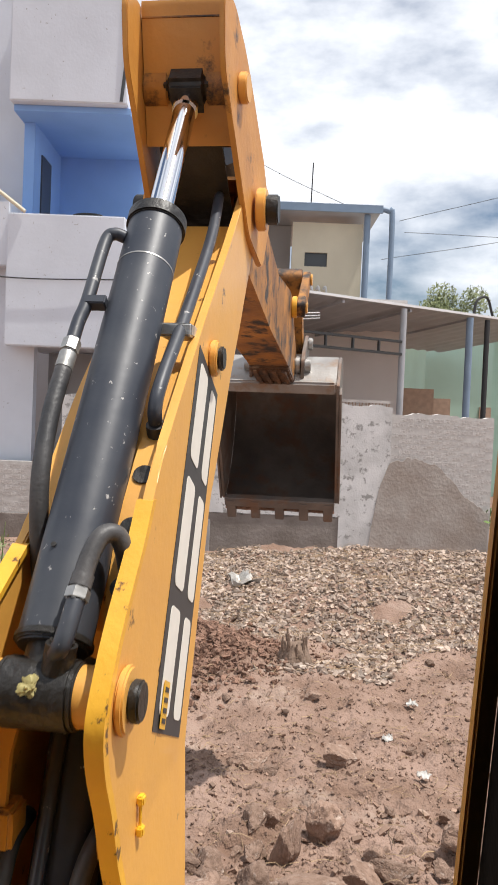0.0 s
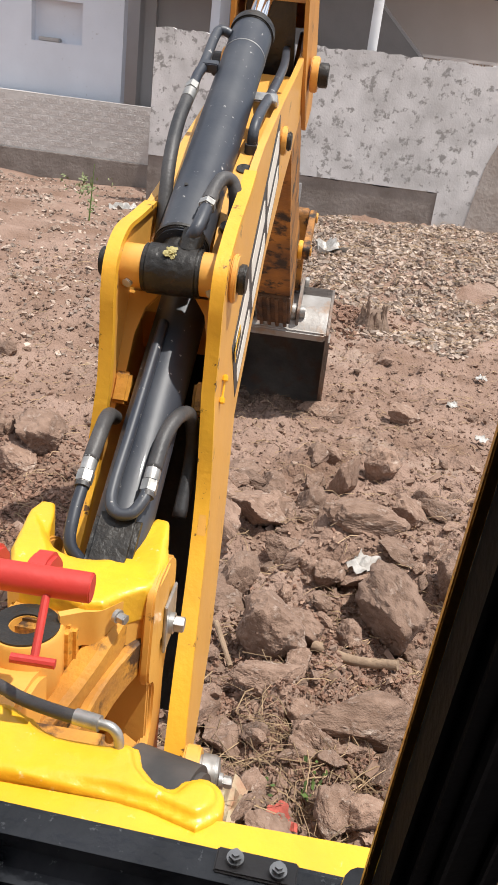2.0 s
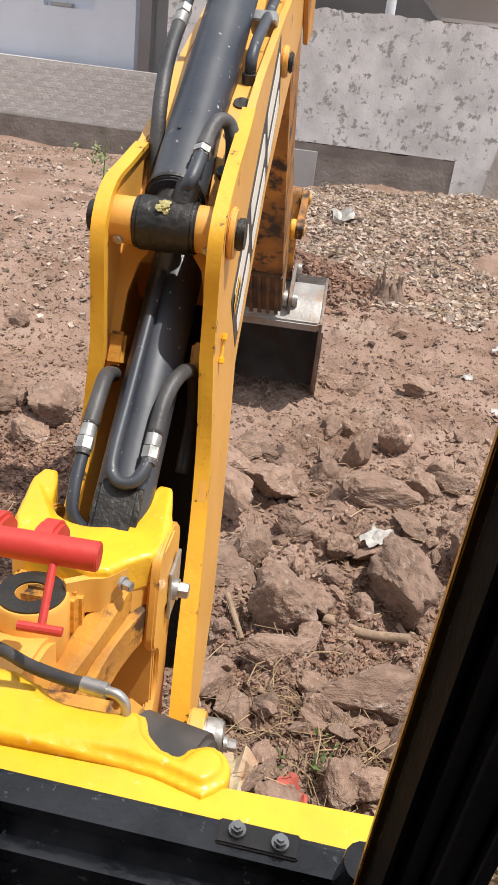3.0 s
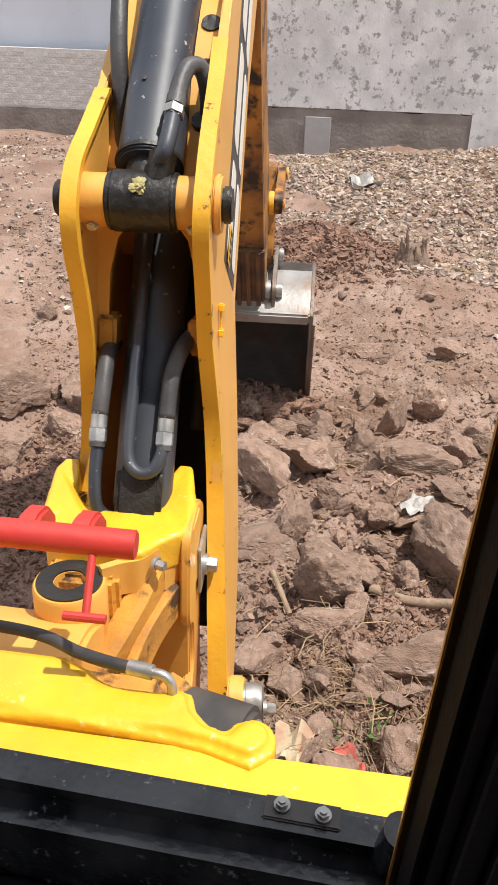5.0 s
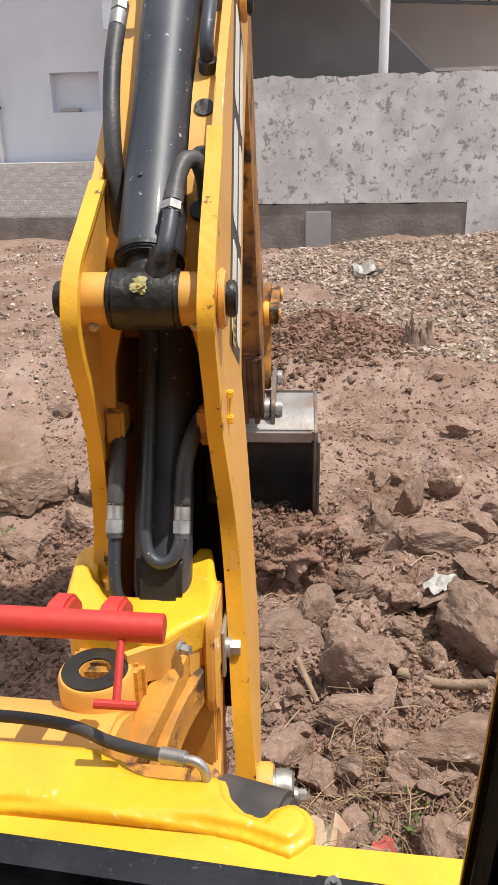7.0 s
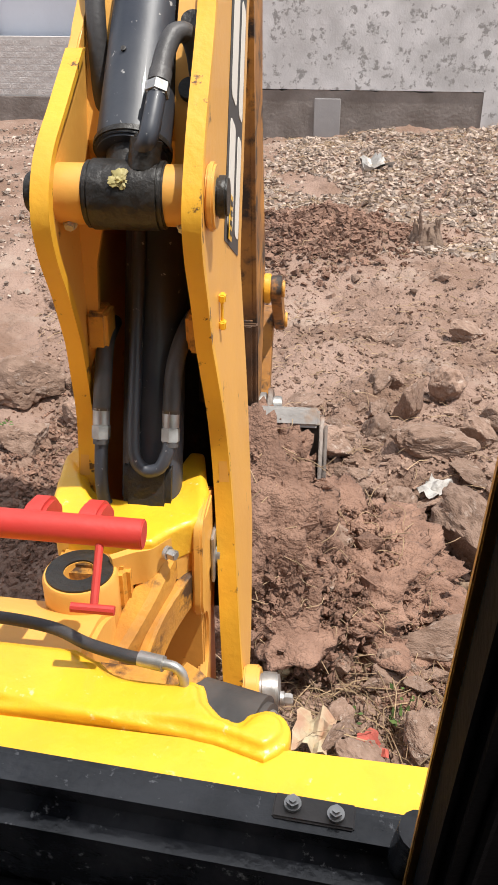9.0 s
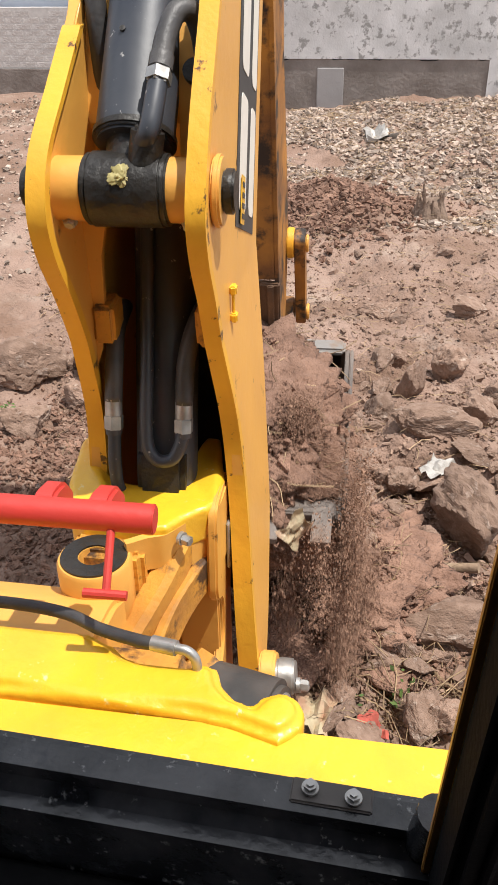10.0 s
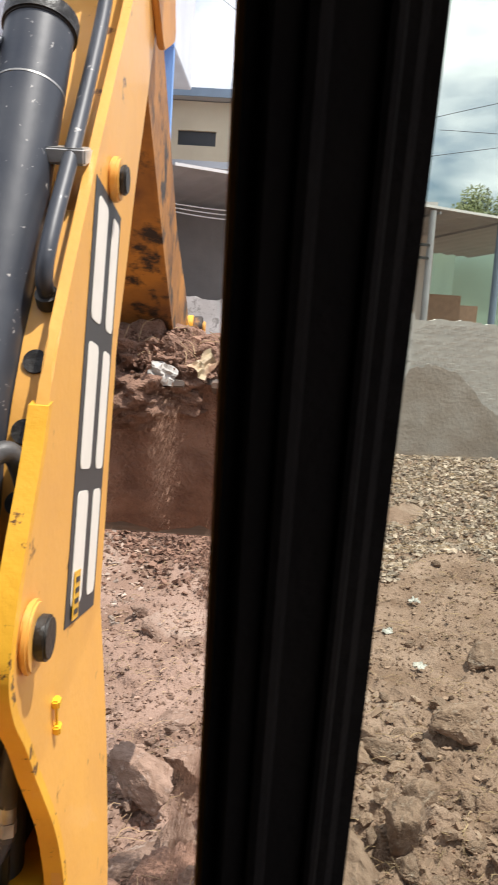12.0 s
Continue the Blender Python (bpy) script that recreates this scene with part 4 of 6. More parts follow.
# bucket: y from hinge to teeth, opening towards -z
BW = 0.356
prof = [(0.06, -0.12), (0.03, 0.02), (0.06, 0.22), (0.18, 0.40), (0.38, 0.52), (0.60, 0.48), (0.79, 0.30), (0.90, 0.07), (0.95, -0.10)]
prof = [tuple(v)[1:] for v in smooth_line([(0, a, b) for a, b in prof], 4)]
bm = bmesh.new()
rings = []
for a, b in prof:
    rings.append((bm.verts.new((-BW, a, b)), bm.verts.new((BW, a, b))))
for p, q in zip(rings, rings[1:]):
    bm.faces.new((p[0], p[1], q[1], q[0]))
r = bmesh.ops.solidify(bm, geom=bm.faces[:], thickness=0.018)
bucket = part("bucket", bm, STEEL, machine, "worn steel digging bucket with teeth")
side = prof + [(0.91, -0.12), (0.10, -0.14)]
for s in (-1, 1):
    part("side_plate", plate(side, s * BW, s * (BW + 0.018), 0.003), STEEL, bucket)
    part("side_cutter", plate([(0.10, -0.15), (0.93, -0.13), (0.93, -0.06), (0.10, -0.07)], s * (BW + 0.019), s * (BW + 0.032), 0.003), STEEL, bucket, "polished side cutting edge")
    part("ear", plate(rounded([(-0.07, -0.06), (-0.07, 0.05), (-0.06, 0.30), (0.02, 0.34), (0.14, 0.30), (0.10, 0.02), (0.08, -0.10)], 0.04), s * 0.142, s * 0.162, 0.003), STEEL, bucket, "grey hinge ear")
    part("ear_pin", ring(0, 0, s * 0.163, s * 0.198, 0.042), ZINC, bucket)
    part("link_pin", ring(-0.01, 0.26, s * 0.163, s * 0.190, 0.038), ZINC, bucket)
part("lip", box(-BW, BW, 0.91, 0.98, -0.15, -0.10, 0.006), STEEL, bucket, "cutting lip")
# the top is paler than the bucket, sunlight put into its colour
part("top_tube", box(-BW, BW, 0.03, 0.11, -0.150, -0.118, 0.012), PALE, bucket, "scuffed top edge, paled as if sunlit")
part("top_plate", web([(0.046, -0.118), (0.026, -0.05), (0.018, 0.02), (0.022, 0.10), (0.045, 0.20)], -BW + 0.002, BW - 0.002, 0.001), PALE, bucket, "scuffed top plate, paled as if sunlit")
coat = bmesh.new()
low = [q for q in prof if q[0] > 0.55 and q[1] < 0.47] + [(0.99, -0.15)]
grid = []
for k, (a, b) in enumerate(low):
    q0, q1 = Vector(low[max(0, k - 1)]), Vector(low[min(len(low) - 1, k + 1)])
    nrm = Vector(((q1 - q0).y, -(q1 - q0).x)).normalized() * -1
    row = []
    for i in range(41):
        x = -BW + 2 * BW * i / 40
        h = 0.014 + 0.03 * (0.5 + noise.noise(Vector((x * 6, k * 0.5, 0)))) + 0.012 * noise.noise(Vector((x * 22, k * 1.7, 4)))
        row.append(coat.verts.new((x, a + nrm.x * h, b + nrm.y * h)))
    grid.append(row)
for r0, r1 in zip(grid, grid[1:]):
    for i in range(40):
        coat.faces.new((r0[i], r0[i + 1], r1[i + 1], r1[i]))
part("caked_soil", coat, RED_SOIL, bucket, "soil caked on the bucket floor", smooth=True)
for k in range(5):
    x = -BW + 0.04 + k * (2 * BW - 0.08) / 4
    bmt = plate([(0.93, -0.155), (1.08, -0.135), (1.08, -0.115), (0.93, -0.085)], x - 0.03, x + 0.03, 0.004)
    part("tooth", bmt, STEEL, bucket, "worn bucket tooth")

# lever and link between dipper and bucket
LEVER, LINK = 0.38, 0.44
lever = part("tipping_lever", plate(rounded([(-0.05, -0.05), (-0.05, 0.05), (LEVER + 0.05, 0.04), (LEVER + 0.05, -0.04)], 0.04), DH + 0.030, DH + 0.072, 0.004), ORANGE, machine, "weathered yellow tipping lever")
part("lever_plate", plate(rounded([(-0.05, -0.05), (-0.05, 0.05), (LEVER + 0.05, 0.04), (LEVER + 0.05, -0.04)], 0.04), -DH - 0.072, -DH - 0.030, 0.004), ORANGE, lever)
for s in (-1, 1):
    part("lever_pin", ring(0, 0, s * (DH + 0.073), s * (DH + 0.085), 0.036), YELLOW, lever)
    part("end_pin", ring(LEVER, 0, s * (DH + 0.073), s * (DH + 0.085), 0.036), YELLOW, lever)
tlink = part("tipping_link", plate(rounded([(-0.06, -0.055), (-0.06, 0.055), (LINK + 0.06, 0.055), (LINK + 0.06, -0.055)], 0.05), -0.130, 0.130, 0.006), ORANGE, machine, "orange tipping link")

# slew post: origin at its hinge, x across, y away from the cab
cheek = rounded([(0.20, 0.45), (0.46, 0.45), (0.46, 0.95), (0.53, 1.04), (0.53, 1.20), (0.44, 1.25), (0.31, 1.25), (0.29, 1.02), (0.36, 0.98), (0.36, 0.86), (0.20, 0.74)], 0.04)
post = part("slew_post", plate(cheek, 0.135, 0.157, 0.005), YELLOW, machine, "yellow cast slew post")
part("cheek", plate(cheek, -0.125, -0.103, 0.005), GRIMY, post)


def raised(line, z0, z1, lift=None, soft=0.012):
    own = bmesh.new()
    f = own.faces.new([own.verts.new((x, y, z0)) for x, y in line])
    r = bmesh.ops.extrude_face_region(own, geom=[f])
    top = [v for v in r["geom"] if isinstance(v, bmesh.types.BMVert)]
    for v in top:
        v.co.z = z1 + (lift(v.co.x, v.co.y) if lift else 0.0)
    hi = set(top)
    rim = [e for e in own.edges if e.verts[0] in hi and e.verts[1] in hi]
    bmesh.ops.bevel(own, geom=rim, offset=soft, segments=4, affect="EDGES")
    return own


def cast(ob, grain=0.006, rounds=9):
    """Rounds a part off like a casting."""
    k = ob.modifiers.new("grain", "REMESH")
    k.mode, k.voxel_size, k.use_smooth_shade = "VOXEL", grain, True
    k = ob.modifiers.new("rounding", "SMOOTH")
    k.factor, k.iterations = 0.5, rounds
    return ob


def lathe(profile, at, seg=40):
    """A ring turned about an upright axis, from (radius, height) pairs."""
    own = bmesh.new()
    rows = [[own.verts.new((at[0] + r * math.cos(a), at[1] + r * math.sin(a), z)) for a in (2 * math.pi * k / seg for k in range(seg))] for r, z in profile]
    for i in range(len(rows)):
        a, b = rows[i - 1], rows[i]
        for k in range(seg):
            own.faces.new((a[k], a[(k + 1) % seg], b[(k + 1) % seg], b[k]))
    return own


def beam(points, w, h, n=6):
    """A bar of rounded rectangular section swept along a line."""
    own = bmesh.new()
    pts = smooth_line(points, n)
    rows = []
    for i, q in enumerate(pts):
        d = (pts[min(i + 1, len(pts) - 1)] - pts[max(i - 1, 0)]).normalized()
        side = d.cross(Vector((0, 0, 1))).normalized()
        up = side.cross(d)
        c = 0.22 * min(w, h)
        ring8 = ((w / 2, h / 2 - c), (w / 2 - c, h / 2), (c - w / 2, h / 2), (-w / 2, h / 2 - c), (-w / 2, c - h / 2), (c - w / 2, -h / 2), (w / 2 - c, -h / 2), (w / 2, c - h / 2))
        rows.append([own.verts.new(q + side * x + up * z) for x, z in ring8])
    for a, b in zip(rows, rows[1:]):
        for k in range(8):
            own.faces.new((a[k], a[(k + 1) % 8], b[(k + 1) % 8], b[k]))
    own.faces.new(rows[0])
    own.faces.new(rows[-1])
    return own


BOSS = (-0.060, 0.182)
saddle_line = [(-0.150, 0.33), (-0.135, 0.275), (-0.10, 0.252), (-0.02, 0.246), (0.035, 0.232), (0.070, 0.240), (0.095, 0.275), (0.125, 0.305), (0.138, 0.312), (0.154, 0.335), (0.157, 0.43), (0.146, 0.47), (0.138, 0.51), (0.130, 0.548), (0.098, 0.552), (0.086, 0.51)]
saddle_line += [(-0.018 + 0.098 * math.cos(a), 0.480 - 0.095 * math.sin(a)) for a in [k * math.pi / 12 for k in range(1, 12)]]
saddle_line += [(-0.122, 0.51), (-0.134, 0.550), (-0.166, 0.550), (-0.178, 0.51), (-0.170, 0.38)]
cast(part("saddle", raised(saddle_line, 1.17, 1.250, lambda x, y: 0.026 * smooth01(0.42, 0.53, y), 0.006), BRIGHT, post, "bright yellow cast saddle with two ears"), 0.004, 5)
part("hinge_boss", lathe([(0.030, 1.07), (0.066, 1.07), (0.072, 1.08), (0.072, 1.205), (0.068, 1.212), (0.030, 1.212)], BOSS), YELLOW, post, "round yellow hinge boss")
part("boss_face", lathe([(0.031, 1.2125), (0.064, 1.2125), (0.064, 1.2165), (0.031, 1.2165)], BOSS), GREASE_AND_SHADE, post, "dark worn boss face")
part("hinge_pin", rod((BOSS[0], BOSS[1], 1.05), (BOSS[0], BOSS[1], 1.165), 0.0295, seg=24, bevel=0.004), ZINC, post, "grey pin down in the boss")
part("boss_bridge", box(-0.120, 0.030, 0.195, 0.32, 1.09, 1.209, 0.012), GRIMY, post)
# ear holes drawn as discs, their inner shade as near-black colour
part("ear_hole", ring(0.520, 1.228, 0.130, 0.1345, 0.020), GREASE_AND_SHADE, post)
part("ear_hole", ring(0.505, 1.225, -0.131, -0.128, 0.022), GREASE_AND_SHADE, post)
skirt = [(0.000, 0.200, 1.150), (0.036, 0.224, 1.155), (0.068, 0.238, 1.150), (0.092, 0.270, 1.135), (0.124, 0.308, 1.105), (0.138, 0.318, 1.090), (0.155, 0.338, 1.082), (0.160, 0.39, 1.075), (0.160, 0.44, 1.075)]
bm = bmesh.new()
rows = []
sk = smooth_line([(x, y, z) for x, y, z in skirt], 5)
for i, q in enumerate(sk):
    d = (sk[min(i + 1, len(sk) - 1)] - sk[max(i - 1, 0)])
    n2 = Vector((-d.y, d.x, 0)).normalized() * 0.016
    rows.append([bm.verts.new(c) for c in ((q.x, q.y, 1.232), (q.x, q.y, q.z), (q.x + n2.x, q.y + n2.y, q.z), (q.x + n2.x, q.y + n2.y, 1.232))])
for a, b in zip(rows, rows[1:]):
    for k in range(4):
        bm.faces.new((a[k], a[(k + 1) % 4], b[(k + 1) % 4], b[k]))
bm.faces.new(rows[0])
bm.faces.new(rows[-1])
part("apron", bm, YELLOW, post, "curved yellow apron under the saddle")
part("front_web", plate([(0.22, 0.50), (0.25, 1.15), (0.42, 1.18), (0.42, 0.50)], -0.10, -0.06, 0.004), GRIMY, post)
part("rib", beam([(-0.050, 0.06, 0.99), (0.000, 0.13, 1.035), (0.045, 0.21, 1.095), (0.075, 0.285, 1.150), (0.085, 0.34, 1.19)], 0.060, 0.075), GRIMY, post, "curved yellow rib")
part("rib", beam([(0.000, 0.04, 0.93), (0.050, 0.13, 0.985), (0.085, 0.22, 1.050), (0.120, 0.30, 1.080), (0.146, 0.345, 1.085)], 0.024, 0.085), GRIMY, post, "curved yellow rib")
part("rib", beam([(0.030, 0.03, 0.85), (0.090, 0.13, 0.90), (0.150, 0.22, 0.93)], 0.060, 0.050), GRIMY, post, "lower yellow rib")
part("pocket_plate", box(0.060, 0.150, 0.335, 0.350, 0.80, 1.14, 0.004), YELLOW, post, "yellow plate in the pocket")
part("back_plate", box(-0.103, 0.134, 0.40, 0.43, 0.50, 1.17, 0.004), GRIMY, post)
part("shelf", box(-0.10, 0.132, 0.12, 0.42, 0.70, 0.74, 0.01), GRIMY, post)
bolt(post, (0.168, 0.440, 1.081), (1, 0, 0), 0.019, h=0.032)
part("keeper_plate", box(0.1612, 0.168, 0.395, 0.50, 1.03, 1.15, 0.002), ZINC, post, "grey keeper plate")
bolt(post, (0.093, 0.255, 1.215), (1, -0.5, 0), 0.011, h=0.026)

# red slew lock that lies across the saddle
lock = part("slew_lock", rod((-0.62, 1.118, 1.472), (-0.243, 1.137, 1.462), 0.0235, seg=28, bevel=0.002), RED, machine, "red painted slew lock bar")
part("stem", rod((-0.308, 1.12, 1.455), (-0.303, 1.055, 1.385), 0.0065, seg=10), RED, lock)
part("foot", rod((-0.336, 1.046, 1.384), (-0.270, 1.050, 1.382), 0.0075, seg=10), RED, lock)
for x in (-0.44, -0.352):
    part("bracket", plate(rounded([(1.12, 1.465), (1.155, 1.486), (1.20, 1.478), (1.225, 1.445), (1.215, 1.42), (1.12, 1.44)], 0.015), x, x + 0.036, 0.006), RED, lock, "red lock bracket")

# fixed rear frame below the window
part("rear_frame", box(-1.1, 0.30, 0.74, 0.972, 1.06, 1.232, 0.010), BRIGHT, machine, "bright yellow rear frame beam")
cast_line = [(-1.1, 0.90), (-1.1, 1.13), (-0.49, 1.105), (-0.36, 1.105), (-0.315, 1.085), (-0.285, 1.062), (-0.24, 1.055), (-0.195, 1.056), (-0.160, 1.068), (-0.138, 1.060), (-0.125, 1.025), (-0.105, 1.005), (-0.075, 0.995)]
cast_line += [(-0.034 + 0.040 * math.cos(a), 0.985 + 0.042 * math.sin(a)) for a in (2.4, 1.9, 1.4, 0.9, 0.3, -0.3, -0.9)] + [(-0.03, 0.935), (-0.10, 0.955), (-0.16, 0.963), (-0.30, 0.965), (-0.45, 0.968)]
cast(part("hinge_casting", raised(cast_line, 1.02, 1.254, None, 0.014), BRIGHT, machine, "bright yellow wavy hinge casting"), 0.005, 6)
part("drum", rod((-0.18, 1.107, 1.085), (-0.050, 1.077, 1.085), 0.090, seg=48, bevel=0.010), DUSTY, machine, "dusty black hinge drum")
part("drum_face", rod((-0.052, 1.0775, 1.085), (-0.046, 1.076, 1.085), 0.070, seg=40, bevel=0.002), PALE, machine, "scuffed grey drum face")
part("lower_frame", box(-1.1, 0.16, 0.80, 1.02, 0.35, 1.055, 0.02), GRIMY, machine, "yellow lower frame")
part("slew_plate", box(-0.70, -0.22, 1.06, 1.24, 0.60, 1.10, 0.02), GRIMY, machine, "yellow hinge block")
part("hinge_arm", plate(rounded([(1.08, 1.02), (1.34, 1.02), (1.34, 1.13), (1.26, 1.17), (1.08, 1.19)], 0.02), -0.85, -0.37, 0.01), YELLOW, machine, "dusty yellow hinge arm")
part("feed_hose", tube([(-0.72, 1.14, 1.245), (-0.55, 1.150, 1.25), (-0.42, 1.135, 1.255), (-0.335, 1.090, 1.27), (-0.265, 1.062, 1.282), (-0.232, 1.055, 1.285)], 0.0105), RUBBER, machine, "thin black hydraulic hose", smooth=True)
part("hose_crimp", rod((-0.240, 1.057, 1.285), (-0.200, 1.050, 1.286), 0.0125, seg=18), ZINC, machine, "zinc hose end")
part("hose_elbow", tube([(-0.202, 1.050, 1.286), (-0.182, 1.048, 1.284), (-0.170, 1.046, 1.270), (-0.168, 1.045, 1.24)], 0.0080), ZINC, machine, "bent zinc pipe end", smooth=True)

# cab: window rail, post, trim and the dark inside
SILL = Matrix.Translation((0.13, 0.59, 1.60)) @ pose(0, 0, 0, 0, 0.5, -2.1) @ Matrix.Translation((-0.13, -0.59, -1.60))
rail = part("window_rail", box(-1.0, 0.185, 0.548, 0.622, 1.46, 1.600, 0.024), RAIL, machine, "scuffed black lower window frame", SILL)
part("corner_weld", rod((0.128, 0.588, 1.53), (0.138, 0.562, 1.64), 0.016, seg=16), RAIL, rail)
part("bracket_plate", box(0.022, 0.090, 0.580, 0.604, 1.5985, 1.6025, 0.0015), DUSTY, rail, "black bracket plate")
bolt(rail, (0.038, 0.593, 1.6035), (0, -0.1, 1), 0.0058, h=0.009)
bolt(rail, (0.074, 0.590, 1.6035), (0, -0.1, 1), 0.0058, h=0.009)
part("cab_inside", box(-1.0, 0.30, 0.44, 0.545, 0.9, 1.48, 0.01), TRIM, machine, "dark cab panel under the window", SILL)
part("cab_ledge", box(-1.0, 0.25, 0.40, 0.545, 1.485, 1.51, 0.006), TRIM, machine, "dark inner window ledge", SILL)
part("cab_floor", box(-1.0, 1.0, -1.3, 0.44, 0.86, 0.9), TRIM, machine, "dark cab floor")
part("cab_roof", box(-1.0, 1.0, -1.3, 0.56, 2.95, 3.02), TRIM, machine, "dark cab roof")
part("cab_wall", box(-1.0, -0.95, -1.3, 0.55, 0.9, 2.95), TRIM, machine, "dark cab side")
part("cab_wall", box(-0.95, 1.0, -1.35, -1.3, 0.9, 2.95), TRIM, machine, "dark cab side")
# the corner post leans inwards to the roof
LEAN = Matrix.Translation((0.134, 0.549, 1.50)) @ Matrix.Rotation(radians(10.6), 4, "X") @ Matrix.Rotation(radians(0.1), 4, "Y")
pillar = part("cab_pillar", box(0.002, 0.062, -0.030, 0.026, -0.12, 1.46, 0.009), TRIM, machine, "matt black cab corner pillar", LEAN)
part("pillar_seal", box(-0.0040, 0.0028, 0.0190, 0.0255, -0.10, 1.44, 0.001), YELLOW, pillar, "worn brown edge strip")
part("seal_lip", tube([(0.024, -0.031, -0.1), (0.024, -0.031, 1.44)], 0.004, curve=False, seg=8), TRIM, pillar)
part("seal_lip", tube([(0.046, -0.031, -0.1), (0.046, -0.031, 1.44)], 0.003, curve=False, seg=8), TRIM, pillar)
GLASS = bpy.data.materials.new("green_tinted_glass")
GLASS.use_nodes = True
gn, gl = GLASS.node_tree.nodes, GLASS.node_tree.links
gn.remove(gn["Principled BSDF"])
clear, shine, both = gn.new("ShaderNodeBsdfTransparent"), gn.new("ShaderNodeBsdfGlossy"), gn.new("ShaderNodeMixShader")
clear.inputs["Color"].default_value = (0.91, 0.945, 0.89, 1)
shine.inputs["Roughness"].default_value = 0.02
both.inputs[0].default_value = 0.05
gl.new(clear.outputs[0], both.inputs[1])
gl.new(shine.outputs[0], both.inputs[2])
gl.new(both.outputs[0], gn["Material Output"].inputs["Surface"])
pane = part("side_window", box(0.0635, 0.80, -0.004, 0.002, -0.04, 1.42), GLASS, pillar, "dusty green-tinted side window")
pane.visible_shadow = False
part("side_panel", box(0.30, 1.0, 0.50, 0.54, 0.9, 1.45), TRIM, machine, "dark side panel")


# ---- rubble ----
def stone_mesh(seed):
    """A broken rock: a ball cut by planes, then roughened."""
    rnd = random.Random(seed)
    bm = bmesh.new()
    bmesh.ops.create_icosphere(bm, subdivisions=5, radius=1.25)
    cuts = []
    for _ in range(rnd.randint(9, 14)):
        d = Vector((rnd.gauss(0, 1), rnd.gauss(0, 1), rnd.gauss(0, 1))).normalized()
        cuts.append((d, rnd.uniform(0.55, 0.95)))
    off = Vector((seed * 3.7, 0, 0))
    for v in bm.verts:
        d0 = v.co.normalized()
        for d, h in cuts:
            k = v.co.dot(d)
            if k > h:
                v.co *= h / k
        n = noise.noise(d0 * 1.7 + off)
        v.co *= 1 + 0.16 * n + 0.09 * abs(noise.noise(d0 * 4.5 + off)) + 0.06 * noise.noise(d0 * 9 + off) + 0.035 * noise.noise(d0 * 21 + off)
    me = bpy.data.meshes.new("stone")
    bm.to_mesh(me)
    bm.free()
    me.materials.append(STONE)
    for p in me.polygons:
        p.use_smooth = True
    me.set_sharp_from_angle(angle=radians(38))
    return me


STONES = [stone_mesh(k) for k in range(10)]


def stone(x, y, sx, sy, sz, turn, k, tilt=0.0, sink=0.35, label="dusty grey-brown lump of rubble"):
    ob = new("stone", STONES[k % 10])
    ob.matrix_basis = Matrix.LocRotScale((x, y, ground_at(x, y) + sz * (1 - sink)), Euler((radians(tilt), radians(tilt * 0.6), radians(turn))), (sx, sy, sz))
    return tagged(ob, label, "stone", "rubble stones")


for q in ((0.06, 2.93, 0.15, 0.13, 0.14, 20, 0, 15), (0.42, 3.96, 0.19, 0.10, 0.07, 5, 1, 8), (0.57, 4.85, 0.12, 0.10, 0.11, 40, 2, 20),
          (0.34, 4.6, 0.10, 0.08, 0.17, 70, 3, 10), (0.76, 5.86, 0.14, 0.12, 0.07, 30, 4, 10), (0.13, 5.78, 0.14, 0.09, 0.06, 0, 5, 5),
          (-0.36, 3.75, 0.20, 0.12, 0.12, -40, 6, 25), (-0.12, 3.98, 0.16, 0.12, 0.13, 10, 7, 20), (0.14, 4.30, 0.12, 0.10, 0.10, 60, 8, 15),
          (0.03, 3.72, 0.09, 0.08, 0.09, 15, 9, 20), (0.2, 3.6, 0.07, 0.08, 0.08, 50, 0, 15), (-0.16, 3.38, 0.12, 0.10, 0.12, 80, 1, 25),
          (0.40, 3.12, 0.07, 0.07, 0.07, 10, 2, 20), (0.71, 3.10, 0.085, 0.08, 0.08, 35, 3, 15), (0.25, 2.42, 0.095, 0.07, 0.09, -30, 4, 40),
          (0.06, 2.68, 0.14, 0.08, 0.06, 5, 5, 12), (-0.2, 2.5, 0.14, 0.08, 0.05, 60, 6, 35), (-0.05, 2.42, 0.10, 0.09, 0.07, 20, 7, 15),
          (-2.0, 4.45, 0.2, 0.17, 0.13, 10, 8, 15), (-1.75, 3.85, 0.14, 0.12, 0.10, 45, 9, 15), (-1.55, 4.2, 0.12, 0.1, 0.08, 0, 0, 12),
          (0.42, 2.1, 0.085, 0.07, 0.075, 15, 1, 35), (0.15, 2.0, 0.1, 0.12, 0.05, 70, 2, 30), (0.5, 2.55, 0.09, 0.06, 0.07, 5, 3, 30),
          (0.72, 4.3, 0.13, 0.1, 0.1, 20, 4, 18), (1.35, 4.6, 0.17, 0.13, 0.11, 20, 5, 15), (0.9, 3.6, 0.12, 0.1, 0.1, 70, 6, 20)):
    stone(*q[:7], *q[7:])
rnd = random.Random(19)
for k in range(26):
    # broken slabs standing at steep angles beside the machine
    stone(rnd.uniform(-0.02, 0.62), rnd.uniform(1.92, 2.62), rnd.uniform(0.045, 0.085), rnd.uniform(0.03, 0.055), rnd.uniform(0.022, 0.045), rnd.uniform(0, 360), k + 3, rnd.uniform(20, 65), 0.15,
          "sharp-edged broken slab of brown stone among roots")
rnd = random.Random(11)
